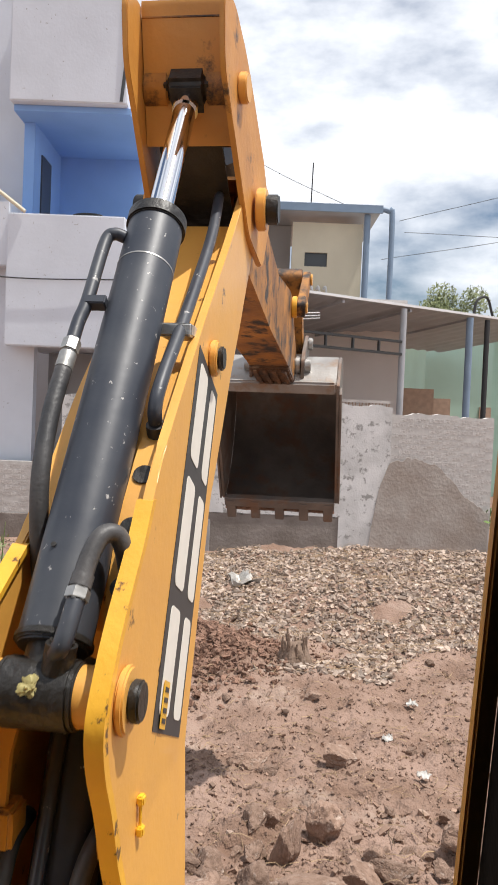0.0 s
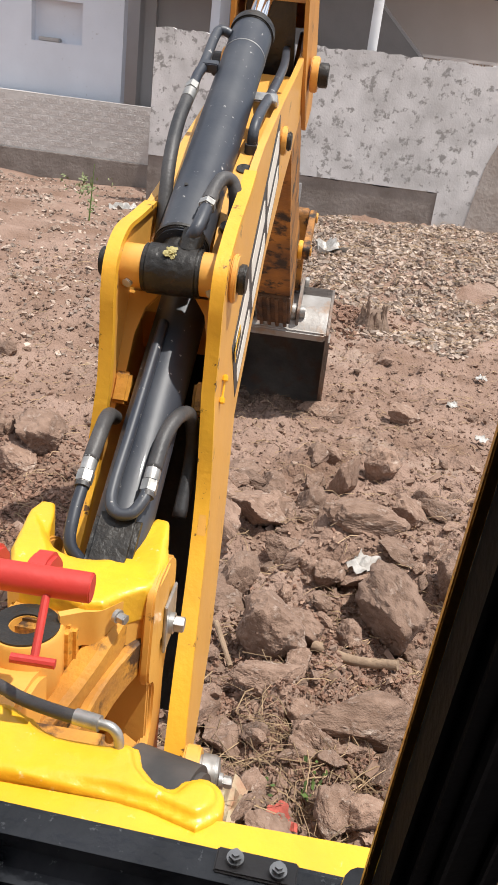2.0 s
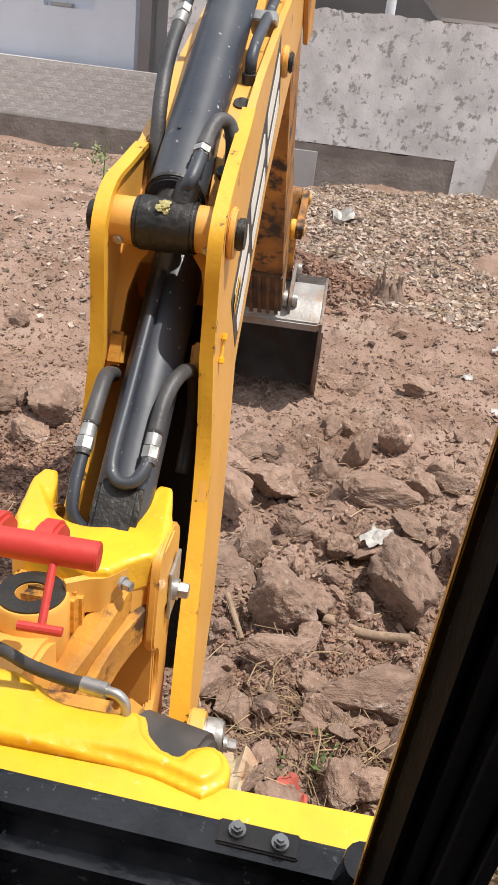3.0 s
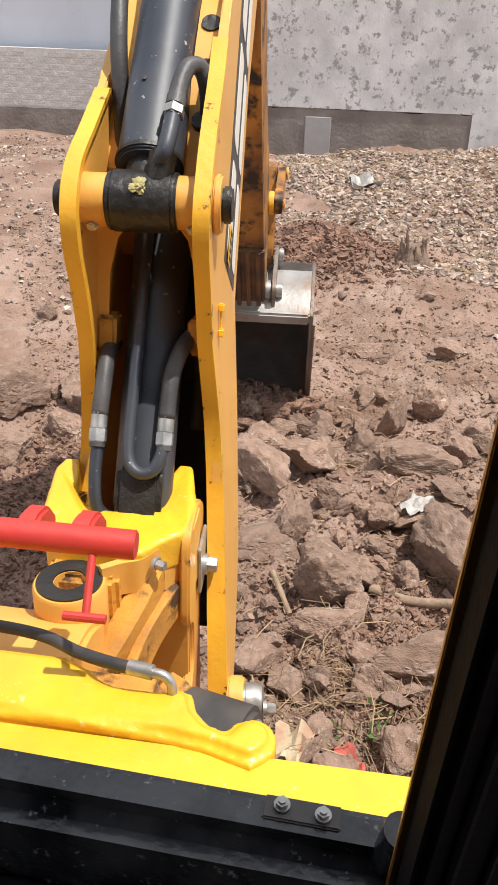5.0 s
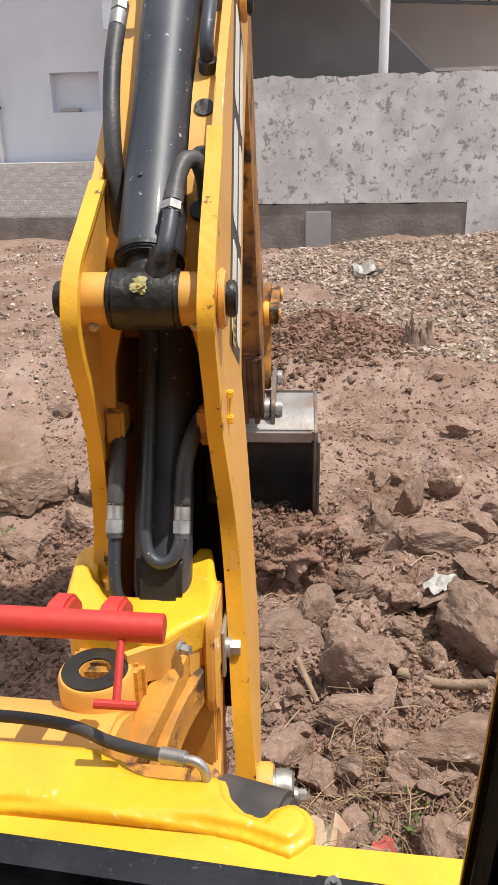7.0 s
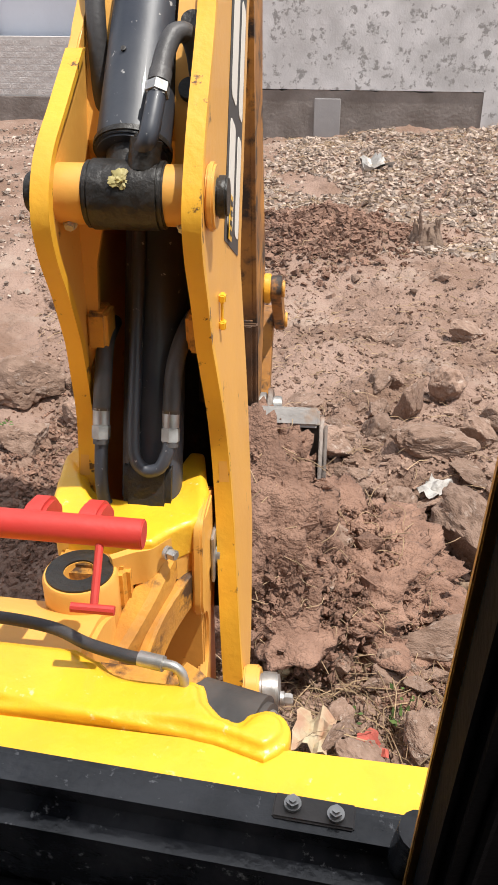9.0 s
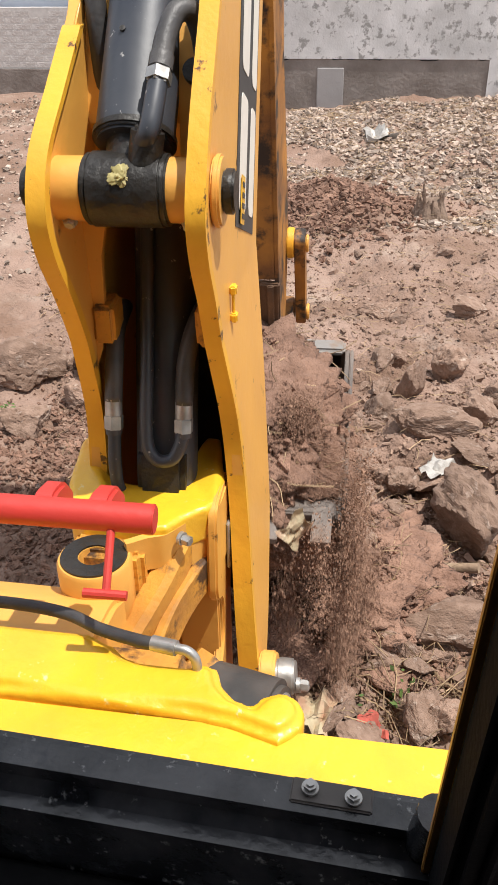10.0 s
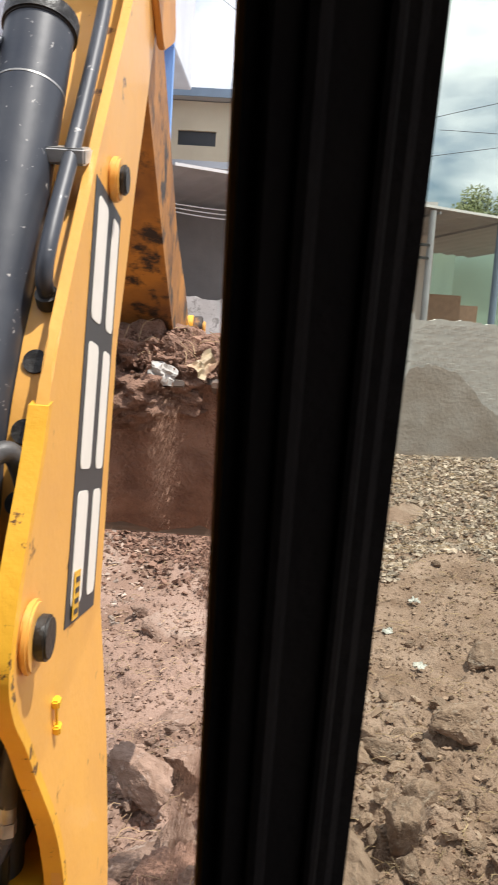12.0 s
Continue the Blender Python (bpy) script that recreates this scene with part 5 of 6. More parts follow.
for k in range(250):
    if k < 110:
        x, y = rnd.uniform(-0.35, 1.3), 1.85 + 3.1 * rnd.random()
        s = 0.035 * math.exp(rnd.gauss(0.2, 0.45))
    else:
        y = 2.2 + 6.4 * rnd.random() ** 1.2
        x = rnd.uniform(-0.6, 0.45) * y * 0.75 + 0.25
        s = 0.030 * math.exp(rnd.gauss(0, 0.5))
    if abs(x + 0.3) < 0.45 and y < 2.3:
        continue
    stone(x, y, s * rnd.uniform(0.9, 1.7), s * rnd.uniform(0.7, 1.2), s * rnd.uniform(0.5, 1.0), rnd.uniform(0, 360), k, rnd.uniform(0, 35), rnd.uniform(0.2, 0.5))


def shards(name, material, count, place, size, label, category, seed):
    """Thousands of small broken pieces as one mesh."""
    r = np.random.RandomState(seed)
    base = 0.72 * np.array([(-1, -1, -1), (1, -1, -1), (1, 1, -1), (-1, 1, -1), (-1, -1, 1), (1, -1, 1), (1, 1, 1), (-1, 1, 1)], float)
    tri = np.array([(0, 2, 1), (0, 3, 2), (4, 5, 6), (4, 6, 7), (0, 1, 5), (0, 5, 4), (1, 2, 6), (1, 6, 5), (2, 3, 7), (2, 7, 6), (3, 0, 4), (3, 4, 7)])
    vs, fs = [], []
    for k in range(count):
        x, y = place(r)
        s = min(size * np.exp(r.normal(0, 0.5)), 2.3 * size)
        p = base * (s * r.uniform(0.6, 1.5), s * r.uniform(0.5, 1.1), s * r.uniform(0.25, 0.8)) * r.uniform(0.45, 1.3, (8, 3))
        e = Euler((r.uniform(-0.6, 0.6), r.uniform(-0.6, 0.6), r.uniform(0, 6.28))).to_matrix()
        p = p @ np.array(e).T + (x, y, ground_at(x, y) + 0.25 * s)
        fs.append(tri + 8 * k)
        vs.append(p)
    me = bpy.data.meshes.new(name)
    me.from_pydata(np.concatenate(vs).tolist(), [], np.concatenate(fs).tolist())
    me.materials.append(material)
    return tagged(new(name, me), label, category, kind="stuff")


def near_place(r):
    y = 1.8 + 7 * r.rand() ** 1.3
    return r.uniform(-0.5, 0.5) * y * 0.9 + 0.15, y


def heap_place(r):
    while True:
        x, y = r.uniform(-1.3, 5.5), r.uniform(7.6, 13.3)
        if noise.noise(Vector((x * 0.8, y * 0.8, 5))) + 0.35 * smooth01(8, 11, y) + 0.15 * smooth01(-1, 1.5, x) > 0.02:
            return x, y


def left_place(r):
    return r.uniform(-6.5, -0.8), r.uniform(6.0, 14.8)


shards("gravel", CRUMBS, 26000, near_place, 0.0085, "small broken stones and crumbs strewn over the soil", "gravel", 1)
shards("pebbles", STONE, 2400, near_place, 0.016, "fist-size broken stones strewn over the soil", "gravel", 6)
shards("rubble_heap", CHIPS, 30000, heap_place, 0.0215, "pale broken rubble heaped along the wall", "rubble", 2)
shards("debris", CHIPS, 7000, left_place, 0.017, "scattered broken bricks and stones", "rubble", 3)
# dark clods give the ground here its damp and shaded tone
shards("damp_clods", RED_SOIL, 9000, lambda r: (0.35 + r.normal(0, 0.42), 2.25 + abs(r.normal(0, 0.55))), 0.0070, "dark clods beside the machine, damp and shade in their colour", "soil", 14)
# dark clods laid where the boom's shadow falls, shade in their colour
shards("damp_soil", RED_SOIL, 7000, lambda r: (-1.35 + r.normal(0, 0.35), 3.5 + r.normal(0, 0.45)), 0.011, "dark clods of soil standing in for the boom's shadow", "soil", 15)
shards("clods", RED_SOIL, 5000, lambda r: (-0.45 + r.normal(0, 0.45), 8.2 + r.normal(0, 0.4)), 0.022, "fresh reddish clods of dug soil", "soil", 4)


def straw(count, place, seed, length, name, label):
    r = np.random.RandomState(seed)
    vs, fs = [], []
    for k in range(count):
        x, y = place(r)
        a, l, w = r.uniform(0, 6.28), length * r.uniform(0.4, 1.6), 0.0013 * r.uniform(0.7, 2)
        z0, bend = ground_at(x, y) + 0.004, r.uniform(0.0, 0.5) * length
        d, s = np.array((math.cos(a), math.sin(a), 0)), np.array((-math.sin(a), math.cos(a), 0.4))
        b = len(vs)
        side, kink = r.uniform(-0.5, 0.5) * l, r.uniform(-0.35, 0.35, 4) * l * 0.25
        for i, t in enumerate((0, 0.33, 0.66, 1.0)):
            p = np.array((x, y, z0 + 0.012)) + d * l * (t - 0.5) + s * (side * 4 * t * (1 - t) * 0.5 + kink[i]) + np.array((0, 0, bend * 4 * t * (1 - t) * 0.5))
            for q in (s * w, np.array((0, 0, w * 1.5)), -s * w):
                vs.append(tuple(p + q))
        for j in range(3):
            for i in range(3):
                fs.append((b + 3 * j + i, b + 3 * j + (i + 1) % 3, b + 3 * j + 3 + (i + 1) % 3, b + 3 * j + 3 + i))
    me = bpy.data.meshes.new(name)
    me.from_pydata(vs, [], fs)
    me.materials.append(STRAW)
    return tagged(new(name, me), label, "roots", kind="stuff")


straw(2300, near_place, 5, 0.11, "dry_roots", "thin dry roots and straw lying on the soil")
straw(300, lambda r: (0.2 + r.normal(0, 0.28), 2.2 + r.normal(0, 0.28)), 6, 0.20, "root_tangle", "tangle of dry roots beside the machine")
straw(3600, heap_place, 7, 0.20, "dry_stalks", "dry stalks among the pale rubble")


def litter(name, material, x, y, size, seed, label, flat=0.5):
    rnd = random.Random(seed)
    bm = bmesh.new()
    bmesh.ops.create_grid(bm, x_segments=7, y_segments=7, size=size)
    for v in bm.verts:
        p = v.co / size
        v.co.z = size * flat * (noise.noise(p * 1.7 + Vector((seed, 0, 0))) + 0.5 * noise.noise(p * 4 + Vector((0, seed, 0)))) + size * 0.2
        v.co.x *= 1 + 0.5 * noise.noise(p * 1.3 + Vector((0, 0, seed)))
        v.co.y *= 0.7 + 0.5 * noise.noise(p * 1.3 + Vector((5, 0, seed)))
    bmesh.ops.solidify(bm, geom=bm.faces[:], thickness=0.002)
    ob = link(name, bm, material, m=pose(x, y, ground_at(x, y) + 0.03, 0, 0, rnd.uniform(0, 360)))
    return tagged(ob, label, "litter")


litter("plastic_bag", FILM, 0.43, 3.66, 0.085, 21, "crumpled pale plastic bag on the soil", 0.5)
litter("plastic_bag", GREENBAG, -0.17, 4.1, 0.075, 2, "crumpled green and white plastic film on the soil")
litter("plastic_bag", FILM, 1.15, 6.2, 0.055, 3, "torn white plastic scrap on the soil")
litter("plastic_bag", FILM, 1.48, 7.0, 0.055, 4, "torn white plastic scrap on the soil")
litter("plastic_bag", FILM, 1.29, 5.6, 0.05, 5, "torn white plastic scrap on the soil")
litter("plastic_sheet", FILM, 0.0, 10.95, 0.22, 6, "crumpled white plastic sheet on the rubble heap", 0.7)
litter("rag", REDRAG, 0.17, 2.05, 0.055, 7, "scrap of red cloth among roots", 0.6)
litter("wrapper", WRAP, -0.02, 2.05, 0.085, 8, "yellowed printed wrapper among roots", 0.6)
litter("plastic_sheet", FILM, -3.0, 12.0, 0.18, 9, "white plastic scrap before the wall", 0.6)
stick = link("stick", tube([(0.22, 2.98, ground_at(0.22, 2.98) + 0.05), (0.40, 2.95, ground_at(0.4, 2.95) + 0.055), (0.58, 2.90, ground_at(0.58, 2.9) + 0.05)], 0.022, seg=12), WOOD)
tagged(stick, "broken grey wooden stick lying on the rubble", "stick")
stick2 = link("stick", tube([(-0.2, 3.0, ground_at(-0.2, 3.0) + 0.06), (-0.1, 2.78, ground_at(-0.1, 2.8) + 0.05)], 0.012, seg=10), WOOD)
tagged(stick2, "thin wooden stick lying on the rubble", "stick")

stump = thing("tree_stump", "short splintered tree stump in the soil", "stump", pose(0.53, 7.95, ground_at(0.53, 7.95)))
rs = random.Random(9)
bm = bmesh.new()
bmesh.ops.create_cone(bm, cap_ends=True, segments=40, radius1=0.24, radius2=0.11, depth=0.34)
bmesh.ops.subdivide_edges(bm, edges=[e for e in bm.edges if abs(e.verts[0].co.z - e.verts[1].co.z) > 0.1], cuts=6)
for v in bm.verts:
    a = math.atan2(v.co.y, v.co.x)
    k = 1 + 0.28 * noise.noise(Vector((math.cos(a) * 2.2, math.sin(a) * 2.2, v.co.z * 1.5)))
    v.co.x, v.co.y = v.co.x * k, v.co.y * k
    if v.co.z > 0.15:
        v.co.z += 0.11 * noise.noise(Vector((math.cos(a) * 3, math.sin(a) * 3, 2.0)))
part("stump_wood", bm, BARK, stump)
for k in range(9):
    a = k * 0.7
    part("splinter", rod((math.cos(a) * 0.10, math.sin(a) * 0.10, 0.05), (math.cos(a) * 0.12, math.sin(a) * 0.12, rs.uniform(0.2, 0.32)), 0.03, None, 6, 0.008), BARK, stump)
plant = thing("weed", "dry weed sprig growing before the brick wall", "plant", pose(-3.1, 10.6, ground_at(-3.1, 10.6)))
part("stem", rod((0, 0, -0.05), (0.05, 0, 0.7), 0.012, r2=0.004, seg=6), LEAF, plant)
part("leaves", crown(bmesh.new(), (0.03, 0, 0.45), 0.26, 130, 0.030, random.Random(2)), CANOPY, plant)
for x, y in ((0.2, 1.95), (0.28, 2.2), (-1.95, 4.0)):
    g = thing("weed", "small green weed among rubble", "plant", pose(x, y, ground_at(x, y)))
    part("leaves", crown(bmesh.new(), (0, 0, 0.05), 0.09, 60, 0.018, random.Random(int(100 * y))), LEAF, g)

def lump(name, seed, radius, material, flat, sub=4, rough=0.22):
    bm = bmesh.new()
    bmesh.ops.create_icosphere(bm, subdivisions=sub, radius=1.0)
    for v in bm.verts:
        d = v.co.normalized()
        k = 1 + rough * noise.noise(d * 1.8 + Vector((seed, 0, 0))) + rough * 0.7 * noise.noise(d * 4.5 + Vector((0, seed, 0))) + rough * 0.4 * noise.noise(d * 11 + Vector((0, 0, seed))) + rough * 0.22 * noise.noise(d * 27 + Vector((0, seed, seed)))
        v.co = Vector((d.x * radius[0], d.y * radius[1], d.z * radius[2])) * k
        if v.co.z < -flat:
            v.co.z = -flat
    return link(name, bm, material, smooth=True)


# the soil that the bucket scoops up: it lies in the ground before, then rides in the bucket
load = tagged(lump("soil_load", 3, (0.41, 0.53, 0.225), RED_SOIL, 0.20, 6, 0.26), "heap of fresh reddish soil scooped up by the bucket", "soil")
rl = random.Random(31)


def crumbs(name, spots, sizes, seed, material=RED_SOIL, fine=False):
    """Many small rounded crumbs as one mesh."""
    r = np.random.RandomState(seed)
    base = np.array([(1, 0, 0), (-1, 0, 0), (0, 1, 0), (0, -1, 0), (0, 0, 1), (0, 0, -1)], float)
    tri = np.array([(0, 2, 4), (2, 1, 4), (1, 3, 4), (3, 0, 4), (2, 0, 5), (1, 2, 5), (3, 1, 5), (0, 3, 5)])
    if fine:
        base = np.array([(1, 1, 1), (1, -1, -1), (-1, 1, -1), (-1, -1, 1)], float)
        tri = np.array([(0, 1, 2), (0, 3, 1), (0, 2, 3), (1, 3, 2)])
    n, c = len(spots), len(base)
    p = base[None] * np.asarray(sizes)[:, None, None] * r.uniform(0.6, 1.35, (n, c, 1)) * r.uniform(0.7, 1.2, (n, 1, 3))
    q = r.normal(0, 1, (n, 4))
    q /= np.linalg.norm(q, axis=1)[:, None]
    w, x, y, z = q.T
    rot = np.array([[1 - 2 * (y * y + z * z), 2 * (x * y - z * w), 2 * (x * z + y * w)], [2 * (x * y + z * w), 1 - 2 * (x * x + z * z), 2 * (y * z - x * w)],
                    [2 * (x * z - y * w), 2 * (y * z + x * w), 1 - 2 * (x * x + y * y)]]).transpose(2, 0, 1)
    p = np.einsum("nij,nkj->nki", rot, p) + np.asarray(spots)[:, None, :]
    me = bpy.data.meshes.new(name)
    me.from_pydata(p.reshape(-1, 3).tolist(), [], (tri[None] + c * np.arange(n)[:, None, None]).reshape(-1, 3).tolist())
    me.materials.append(material)
    return me


def dress(heap, radius, count, roots, size, seed):
    """Loose crumbs and dry roots over the top of a heap."""
    hair = bmesh.new()

    def spot():
        a, c = rl.uniform(0, 6.28), rl.random() ** 0.5
        return Vector((radius[0] * c * math.cos(a), radius[1] * c * math.sin(a), radius[2] * math.sqrt(max(0, 1 - c * c)))) * rl.uniform(0.86, 1.06)

    for k in range(roots):
        p = spot()
        d = Vector((rl.gauss(0, 1), rl.gauss(0, 1), rl.gauss(-0.2, 0.7))).normalized() * rl.uniform(0.04, 0.17)
        tube([p, p + d * 0.5 + Vector((rl.gauss(0, 0.02), rl.gauss(0, 0.02), 0.02)), p + d], 0.0018, hair, 4, True, 3)
    bits = new("loose_soil", crumbs("loose_soil", [spot() for _ in range(count)], [size * math.exp(rl.gauss(0, 0.6)) for _ in range(count)], seed))
    bits.parent = heap
    bits["label"] = "loose crumbs"
    tagged(bits, kind="stuff")
    tagged(part("root_hair", hair, STRAW, heap, "dry roots sticking out"), kind="stuff")


dress(load, (0.395, 0.52, 0.225), 4200, 220, 0.0085, 61)
foil = litter("torn_foil", FILM, 0, 0, 0.046, 12, "torn silver-white plastic hanging from the soil", 0.5)
foil2 = litter("torn_wrapper", WRAP, 0, 0, 0.05, 13, "torn yellow wrapper stuck in the soil", 0.5)
# soil pushed up before the bucket
bank = tagged(lump("soil_bank", 7, (0.50, 0.55, 0.24), RED_SOIL, 0.1, 6, 0.45), "bank of loosened soil pushed up by the bucket", "soil")
dress(bank, (0.52, 0.57, 0.25), 4500, 200, 0.0085, 62)
# ridge of soil that gathers before the lip as it is drawn in
ridge = tagged(lump("soil_ridge", 9, (0.50, 0.27, 0.22), RED_SOIL, 0.1, 6, 0.5), "ridge of dug soil gathering before the bucket lip", "soil")
dress(ridge, (0.52, 0.28, 0.23), 2200, 90, 0.0085, 63)
# soil that trickles over the bucket's edges, in loose clusters of crumbs
SPILLS = []
for k in range(10):
    n = 2600
    spots = [(rl.gauss(0, 0.026), rl.gauss(0, 0.026), rl.gauss(0, 0.11)) for _ in range(n)]
    SPILLS.append(crumbs("clod", spots, [0.0011 * math.exp(rl.gauss(0, 0.55)) for _ in range(n)], 70 + k, FALL, True))
CLODS = [tagged(new("clod", SPILLS[k % 10]), "loose cluster of reddish soil crumbs falling from the bucket", "soil clod", "falling clods", "stuff") for k in range(290)]

# stones that the bucket's lip shoves along
rp = random.Random(41)
SHOVED = []
for k in range(20):
    size = rp.uniform(0.05, 0.115)
    ob = new("stone", STONES[(k * 3) % 10])
    ob.matrix_basis = Matrix.LocRotScale((0, 0, 0), None, (size * rp.uniform(0.9, 1.4), size, size * rp.uniform(0.6, 0.95)))
    tagged(ob, "soil-caked stone shoved along by the bucket", "stone", "rubble stones")
    SHOVED.append((ob, rp.uniform(-0.90, -0.02), rp.uniform(3.9, 4.75), rp.uniform(0.05, 0.30), size, rp.uniform(0, 360)))

# bricks of the two walls
def brick_mesh(l, h, d):
    me = bpy.data.meshes.new("brick")
    bm = box(-l / 2, l / 2, -d / 2, d / 2, -h / 2, h / 2, 0.006)
    bm.to_mesh(me)
    bm.free()
    me.materials.append(BRICK)
    return me


BRICKS = [brick_mesh(0.225, 0.075, 0.10), brick_mesh(0.30, 0.088, 0.10)]
rb = random.Random(21)


def bricks(parent, mesh, l, h, x0, x1, z0, z1, y):
    row = 0
    z = z0
    while z < z1:
        x = x0 + (l / 2 if row % 2 else 0)
        while x < x1:
            if rb.random() > 0.04:
                ob = new("brick", mesh)
                ob.parent = parent
                ob.matrix_basis = pose(x, y + 0.005 + rb.uniform(-0.002, 0.002), z, 0, rb.uniform(-0.6, 0.6), rb.uniform(-0.4, 0.4))
            x += l
        z += h
        row += 1


bricks(wall, BRICKS[0], 0.237, 0.087, 2.42, 3.9, 0.75, 2.46, 13.55)
bricks(brick_wall, BRICKS[1], 0.315, 0.10, -8.4, -3.25, 0.48, 1.34, 15.23)


# times, boom angle, slew angle
ARM = [
    (0.0, 89.5, -7.42),
    (0.5, 76.6, -1.51),
    (1.0, 67.5, 0.58),
    (1.5, 64.1, 0.35),
    (2.0, 63.9, -0.37),
    (2.5, 65.2, -0.27),
    (3.0, 68.8, 1.02),
    (3.2, 71.0, 1.71),
    (4.8, 79.5, 3.99),
    (5.0, 80.0, 3.62),
    (5.5, 82.5, 3.19),
    (6.0, 83.8, 4.18),
    (6.5, 85.4, 2.95),
    (7.0, 85.4, 4.02),
    (7.2, 85.2, 4.18),
    (8.8, 90.0, 4.03),
    (9.0, 89.0, 3.37),
    (9.5, 89.0, 1.36),
    (10.0, 92.9, 1.56),
    (10.5, 101.4, 1.68),
    (11.0, 103.3, 1.48),
    (11.5, 102.8, 1.26),
    (12.0, 102.9, 1.03),
]
# times, dipper angle
DIP = [
    (0.0, -7.9),
    (0.5, -23.7),
    (1.0, -31.7),
    (1.5, -32.4),
    (2.0, -37.2),
    (2.5, -39.8),
    (3.0, -45.0),
    (3.2, -46.7),
    (4.8, -56.4),
    (5.0, -56.6),
    (5.5, -58.0),
    (6.0, -59.6),
    (6.5, -60.4),
    (7.0, -65.0),
    (7.2, -67.6),
    (8.8, -82.2),
    (9.0, -82.1),
    (9.5, -81.4),
    (10.0, -78.0),
    (10.5, -71.1),
    (11.0, -59.4),
    (11.5, -45.3),
    (12.0, -35.6),
]
# the machine rocks a little on its feet: times, shift, turn
ROCK = [
    (0.0, (0.006, -0.009, 0.003), (-0.28, -0.16, -0.13)),
    (1.0, (0.016, -0.024, 0.007), (-0.62, -0.45, -0.35)),
    (2.0, (0.018, -0.032, 0.003), (-0.71, -0.65, -0.26)),
    (3.0, (0.014, -0.016, 0.002), (-0.45, -0.41, -0.17)),
    (4.8, (-0.006, 0.001, -0.01), (0.21, 0.1, 0.02)),
    (5.5, (-0.0, 0.0, 0.0), (0.0, 0.0, 0.0)),
    (6.5, (0.007, 0.012, -0.019), (0.33, 0.45, 0.39)),
    (7.2, (-0.003, 0.015, -0.015), (0.54, 0.43, 0.37)),
    (9.0, (-0.019, -0.008, -0.004), (0.15, 0.13, -0.1)),
    (10.0, (0.013, -0.003, 0.029), (-0.53, -0.07, -0.04)),
    (11.0, (0.004, 0.005, -0.007), (-0.79, -0.04, -0.09)),
    (12.0, (0.004, -0.001, -0.027), (-0.38, -0.01, -0.04)),
]


def table(rows, t, k):
    """A smooth value between the rows of a table."""
    ts = [r[0] for r in rows]
    vs = [r[k] for r in rows]
    i = max(0, min(len(ts) - 2, int(np.searchsorted(ts, t, side="right")) - 1))
    u = (t - ts[i]) / (ts[i + 1] - ts[i])

    def slope(j):
        if j == 0 or j == len(ts) - 1:
            return 0.0
        a, b = (vs[j] - vs[j - 1]) / (ts[j] - ts[j - 1]), (vs[j + 1] - vs[j]) / (ts[j + 1] - ts[j])
        return 0.0 if a * b <= 0 else 2 * a * b / (a + b)

    h = ts[i + 1] - ts[i]
    m0, m1 = slope(i) * h, slope(i + 1) * h
    return ((2 * u ** 3 - 3 * u * u + 1) * vs[i] + (u ** 3 - 2 * u * u + u) * m0 + (3 * u * u - 2 * u ** 3) * vs[i + 1] + (u ** 3 - u * u) * m1)


# times, bucket angle
CURL = [(0.0, -57), (1.5, -54), (2.5, -57), (5.5, -62), (6.5, -67), (7.2, -78), (8.0, -99), (8.8, -124), (9.2, -134), (9.6, -150), (10.0, -170), (10.5, -184), (12.0, -186)]


def polar(r, a):
    return Vector((r * math.cos(radians(a)), r * math.sin(radians(a))))


def turned(p, a):
    c, s = math.cos(radians(a)), math.sin(radians(a))
    return Vector((p[0] * c - p[1] * s, p[0] * s + p[1] * c))


def arm_at(t):
    """Poses of the moving parts at a time, in the machine's space."""
    th, ps, de, be = table(ARM, t, 1), table(ARM, t, 2), table(DIP, t, 1), table(CURL, t, 1)
    base = pose(POST[0], POST[1], 0, 0, 0, ps)
    foot = base @ Matrix.Translation(FOOT)

    def at(p, a):
        return foot @ Matrix.Translation((0, p[0], p[1])) @ pose(0, 0, 0, a)

    def bearing(p, q):
        return math.degrees(math.atan2(q[1] - p[1], q[0] - p[0]))

    lug, elbow = turned(LUG, th), turned(ELBOW, th)
    pin = elbow + turned(ROD_PIN, de)
    tip = elbow + polar(TIP, de)
    rf, rh = Vector(RAM_FOOT), turned(RAM_HEAD, th)
    lp = elbow + turned(LEVER_AT, de)
    ear = tip + turned((-0.01, 0.26), be)
    d = max(0.06, min((ear - lp).length, LEVER + LINK - 0.005))
    c = max(-1, min(1, (LEVER ** 2 + d * d - LINK ** 2) / (2 * LEVER * d)))
    joint_a = bearing(lp, ear) + math.degrees(math.acos(c))
    joint = lp + polar(LEVER, joint_a)
    a_ram, a_boom = bearing(lug, pin), bearing(rf, rh)
    return {"post": base, "boom": at((0, 0), th), "dipper": at(elbow, de), "bucket": at(tip, be), "barrel": at(lug, a_ram), "rod": at(pin, a_ram),
            "bram": at(rf, a_boom), "brod": at(rh, a_boom), "lever": at(lp, joint_a), "link": at(joint, bearing(joint, ear))}


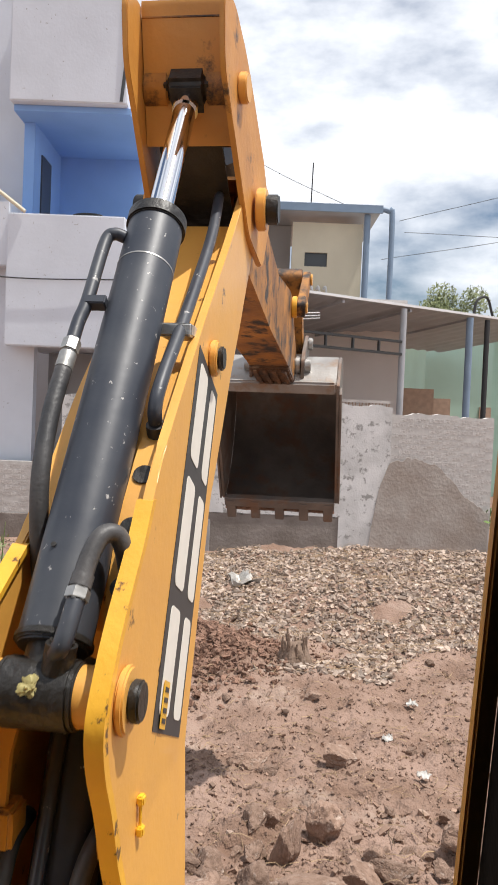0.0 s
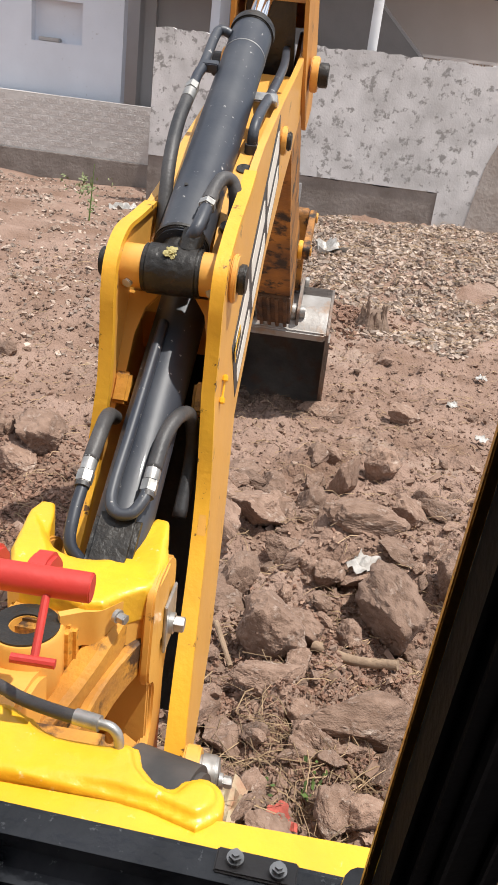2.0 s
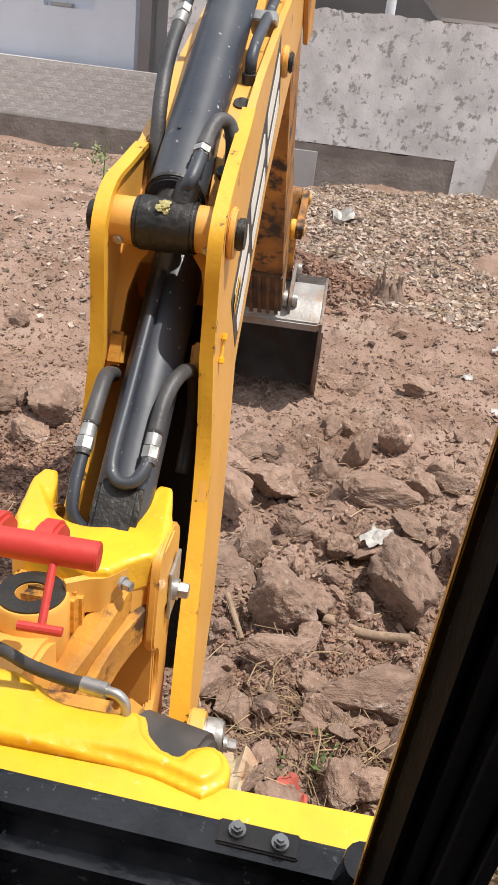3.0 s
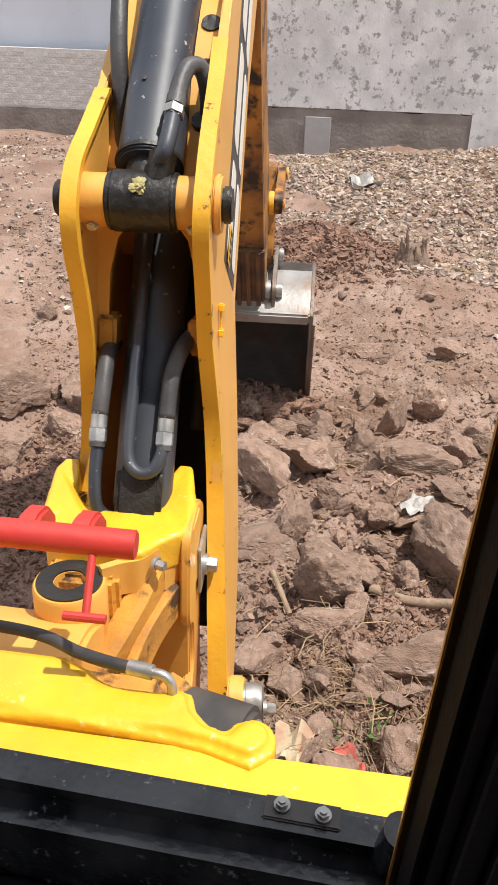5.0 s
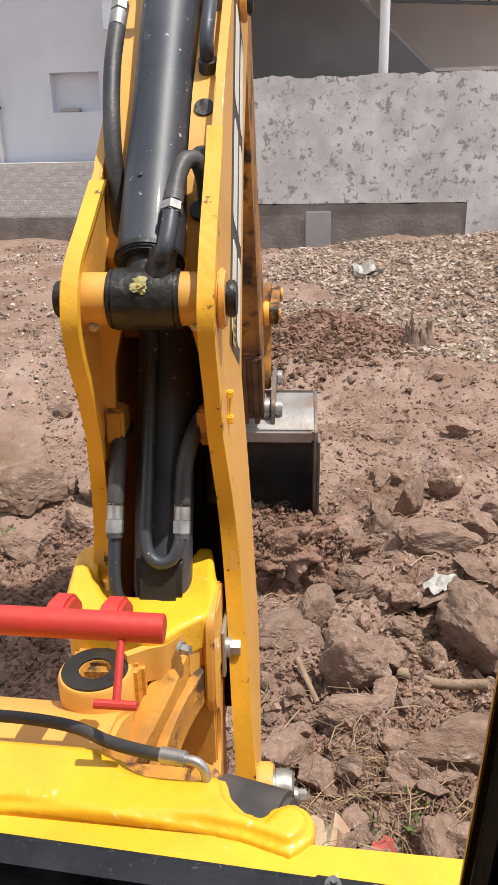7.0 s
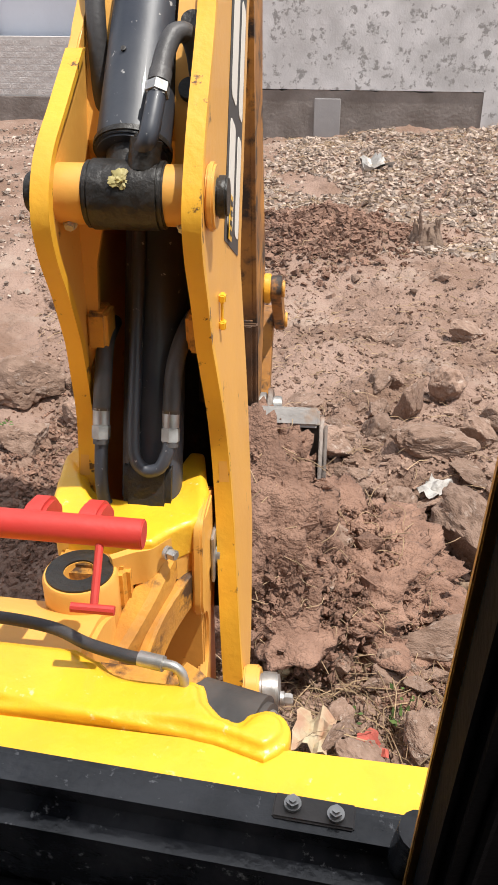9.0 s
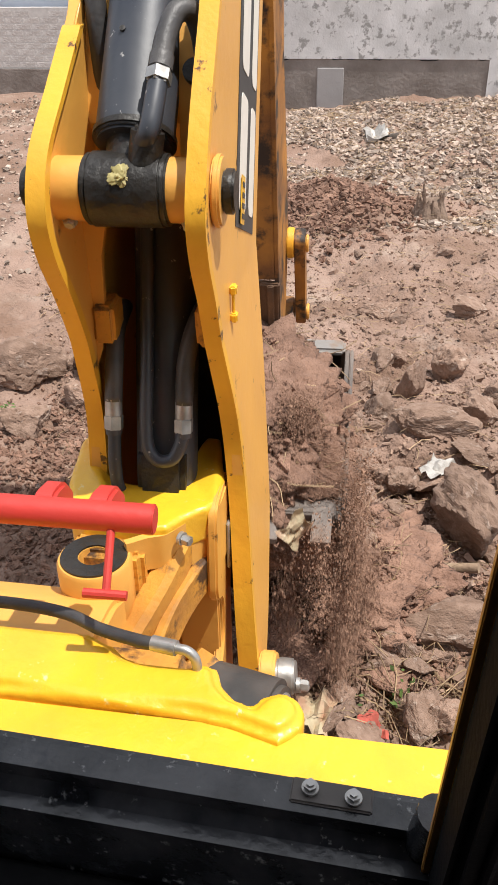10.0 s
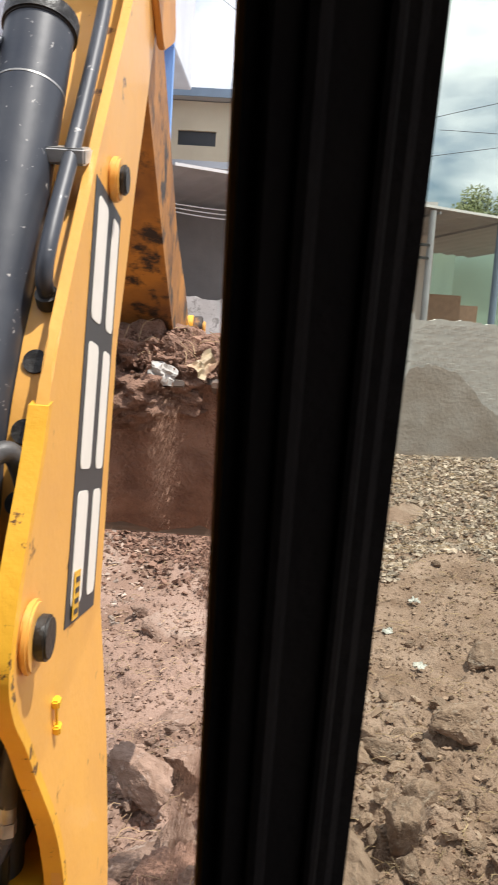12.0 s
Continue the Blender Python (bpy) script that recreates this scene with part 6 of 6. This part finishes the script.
def motions():
    rows = []
    for t, d, w in ROCK:
        piv = Vector((0, 0.5, 0.9))
        rows.append((t, Matrix.Translation(piv + Vector(d)) @ pose(0, 0, 0, *w) @ Matrix.Translation(-piv)))
    walk(machine, rows)
    # scooped soil: at rest in the ground, then carried by the bucket
    def in_bucket(t):
        return arm_at(t)["bucket"]

    up = Euler((0, 0, 0)).to_quaternion()
    rest = Vector((-0.36, 2.75, -0.52))

    def load_at(t):
        m = in_bucket(t)
        c = m @ Vector((0.0, 0.56, -0.10))
        k = smooth01(7.6, 8.9, t)
        return rest.lerp(c, k) if k < 1 else c

    def mouth(t):
        """The slope of the bucket's mouth."""
        m = in_bucket(t)
        d = m @ Vector((0, 0.08, -0.13)) - m @ Vector((0, 0.95, -0.12))
        return math.degrees(math.atan2(d.z, d.y)) * smooth01(8.4, 9.1, t)

    rows = [(t, Matrix.Translation(load_at(t)) @ pose(0, 0, 0, mouth(t))) for t in [0.0, 7.6] + [7.6 + 0.2 * k for k in range(1, 22)] + [12.0]]
    walk(load, rows)
    def riding(t, v):
        """A spot on the load, wherever the bucket holds it."""
        return load_at(t) + pose(0, 0, 0, mouth(t)).to_3x3() @ v

    for ob, d, e in ((foil, (0.12, -0.51, 0.02), (80, 20, 10)), (foil2, (0.27, -0.47, 0.06), (60, -40, 40))):
        walk(ob, [(t, m @ pose(*d, *e)) for t, m in rows])
    walk(ridge, [(0.0, pose(-0.50, 4.62, -0.40)), (4.4, pose(-0.50, 4.62, -0.40)), (5.0, pose(-0.52, 4.66, -0.12)), (5.5, pose(-0.48, 4.52, -0.02)), (6.0, pose(-0.50, 4.38, 0.03)),
                 (6.5, pose(-0.48, 4.26, 0.04)), (7.0, pose(-0.50, 3.84, 0.04)), (7.5, pose(-0.48, 3.4, -0.04)), (8.0, pose(-0.46, 3.0, -0.18)), (8.8, pose(-0.42, 2.75, -0.45)), (12.0, pose(-0.42, 2.75, -0.45))])
    for ob, x, y, gap, size, spin in SHOVED:
        scale = Matrix.Diagonal((*ob.scale, 1.0))
        rows_s, far = [], y
        for t in [0.0, 4.6] + [4.75 + 0.25 * k for k in range(16)] + [12.0]:
            lip = (arm_at(min(t, 8.5))["bucket"] @ Vector((0, 0.95, -0.1))).y if t >= 4.75 else 9.0
            far = min(far, max(2.75, lip - gap))
            push = smooth01(0.0, 0.3, y - far)
            heap = 0.20 * (1 - gap / 0.36) * smooth01(0.6, 0.1, lip - far)
            rows_s.append((t, pose(x, far, ground_at(x, far) + 0.35 * size + heap, 25 * push, 70 * push * gap, spin + 40 * push) @ scale))
        walk(ob, rows_s)
    walk(bank, [(0.0, pose(-0.15, 3.15, -0.62)), (6.2, pose(-0.15, 3.15, -0.62)), (7.2, pose(-0.12, 3.05, -0.44)), (8.0, pose(-0.08, 2.95, -0.24)), (8.8, pose(-0.04, 2.9, -0.08)), (9.5, pose(-0.02, 2.82, 0.0)),
                (10.0, pose(-0.04, 2.75, -0.10)), (10.5, pose(-0.05, 2.75, -0.13)), (11.2, pose(-0.05, 2.75, -0.12)), (12.0, pose(-0.05, 2.75, -0.12))])
    rc = random.Random(77)
    for k, ob in enumerate(CLODS):
        t0 = rc.uniform(9.5, 11.97) if k < 240 else rc.uniform(9.9, 10.6)
        # most soil runs off the two ends of the lip, a little over the whole of it
        if k % 5 < 2:
            off = Vector((0.44 + rc.gauss(0, 0.025), rc.uniform(-0.50, -0.25), 0.02))
        elif k % 5 < 4:
            off = Vector((-0.20 + rc.gauss(0, 0.07), -0.54 + rc.gauss(0, 0.03), 0.02))
        else:
            off = Vector((rc.uniform(-0.3, 0.42), -0.54 + rc.gauss(0, 0.03), 0.0))
        stay = Vector((off.x * 0.55, off.y * 0.40, -0.07 + rc.uniform(-0.04, 0.04)))
        start = riding(t0, off)
        low = ground_at(start.x, start.y) - 0.12
        fall = math.sqrt(2 * max(0.1, start.z - low) / 9.81)
        spin = rc.uniform(0, 360)
        r = [(t, pose(*riding(t, stay), 0, 0, spin)) for t in (0.0, 7.6, 7.8, 8.0, 8.3, 8.5, 8.7, 8.9, 9.1, 9.3, 9.6, 10.0, 10.4, 10.8, 11.2, 11.6) if t < t0 - 0.2]
        r.append((t0 - 0.14, pose(*riding(t0 - 0.14, stay), 0, 0, spin)))
        r.append((t0, pose(*start, 0, 0, spin)))
        for q in (0.25, 0.5, 0.75, 1.0):
            z = start.z - 0.5 * 9.81 * (fall * q) ** 2
            r.append((t0 + fall * q, pose(start.x, start.y, max(low, z), 0, 0, spin)))
        if t0 + fall < 11.9:
            r.append((12.0, pose(start.x, start.y, low, 0, 0, spin)))
        walk(ob, r)
    times = [k * 0.25 for k in range(49)]
    poses = [arm_at(t) for t in times]
    for ob, key in ((post, "post"), (boom, "boom"), (dipper, "dipper"), (bucket, "bucket"), (barrel, "barrel"), (rod_ob, "rod"), (bram, "bram"), (brod, "brod"), (lever, "lever"), (tlink, "link")):
        walk(ob, [(t, p[key]) for t, p in zip(times, poses)])



motions()
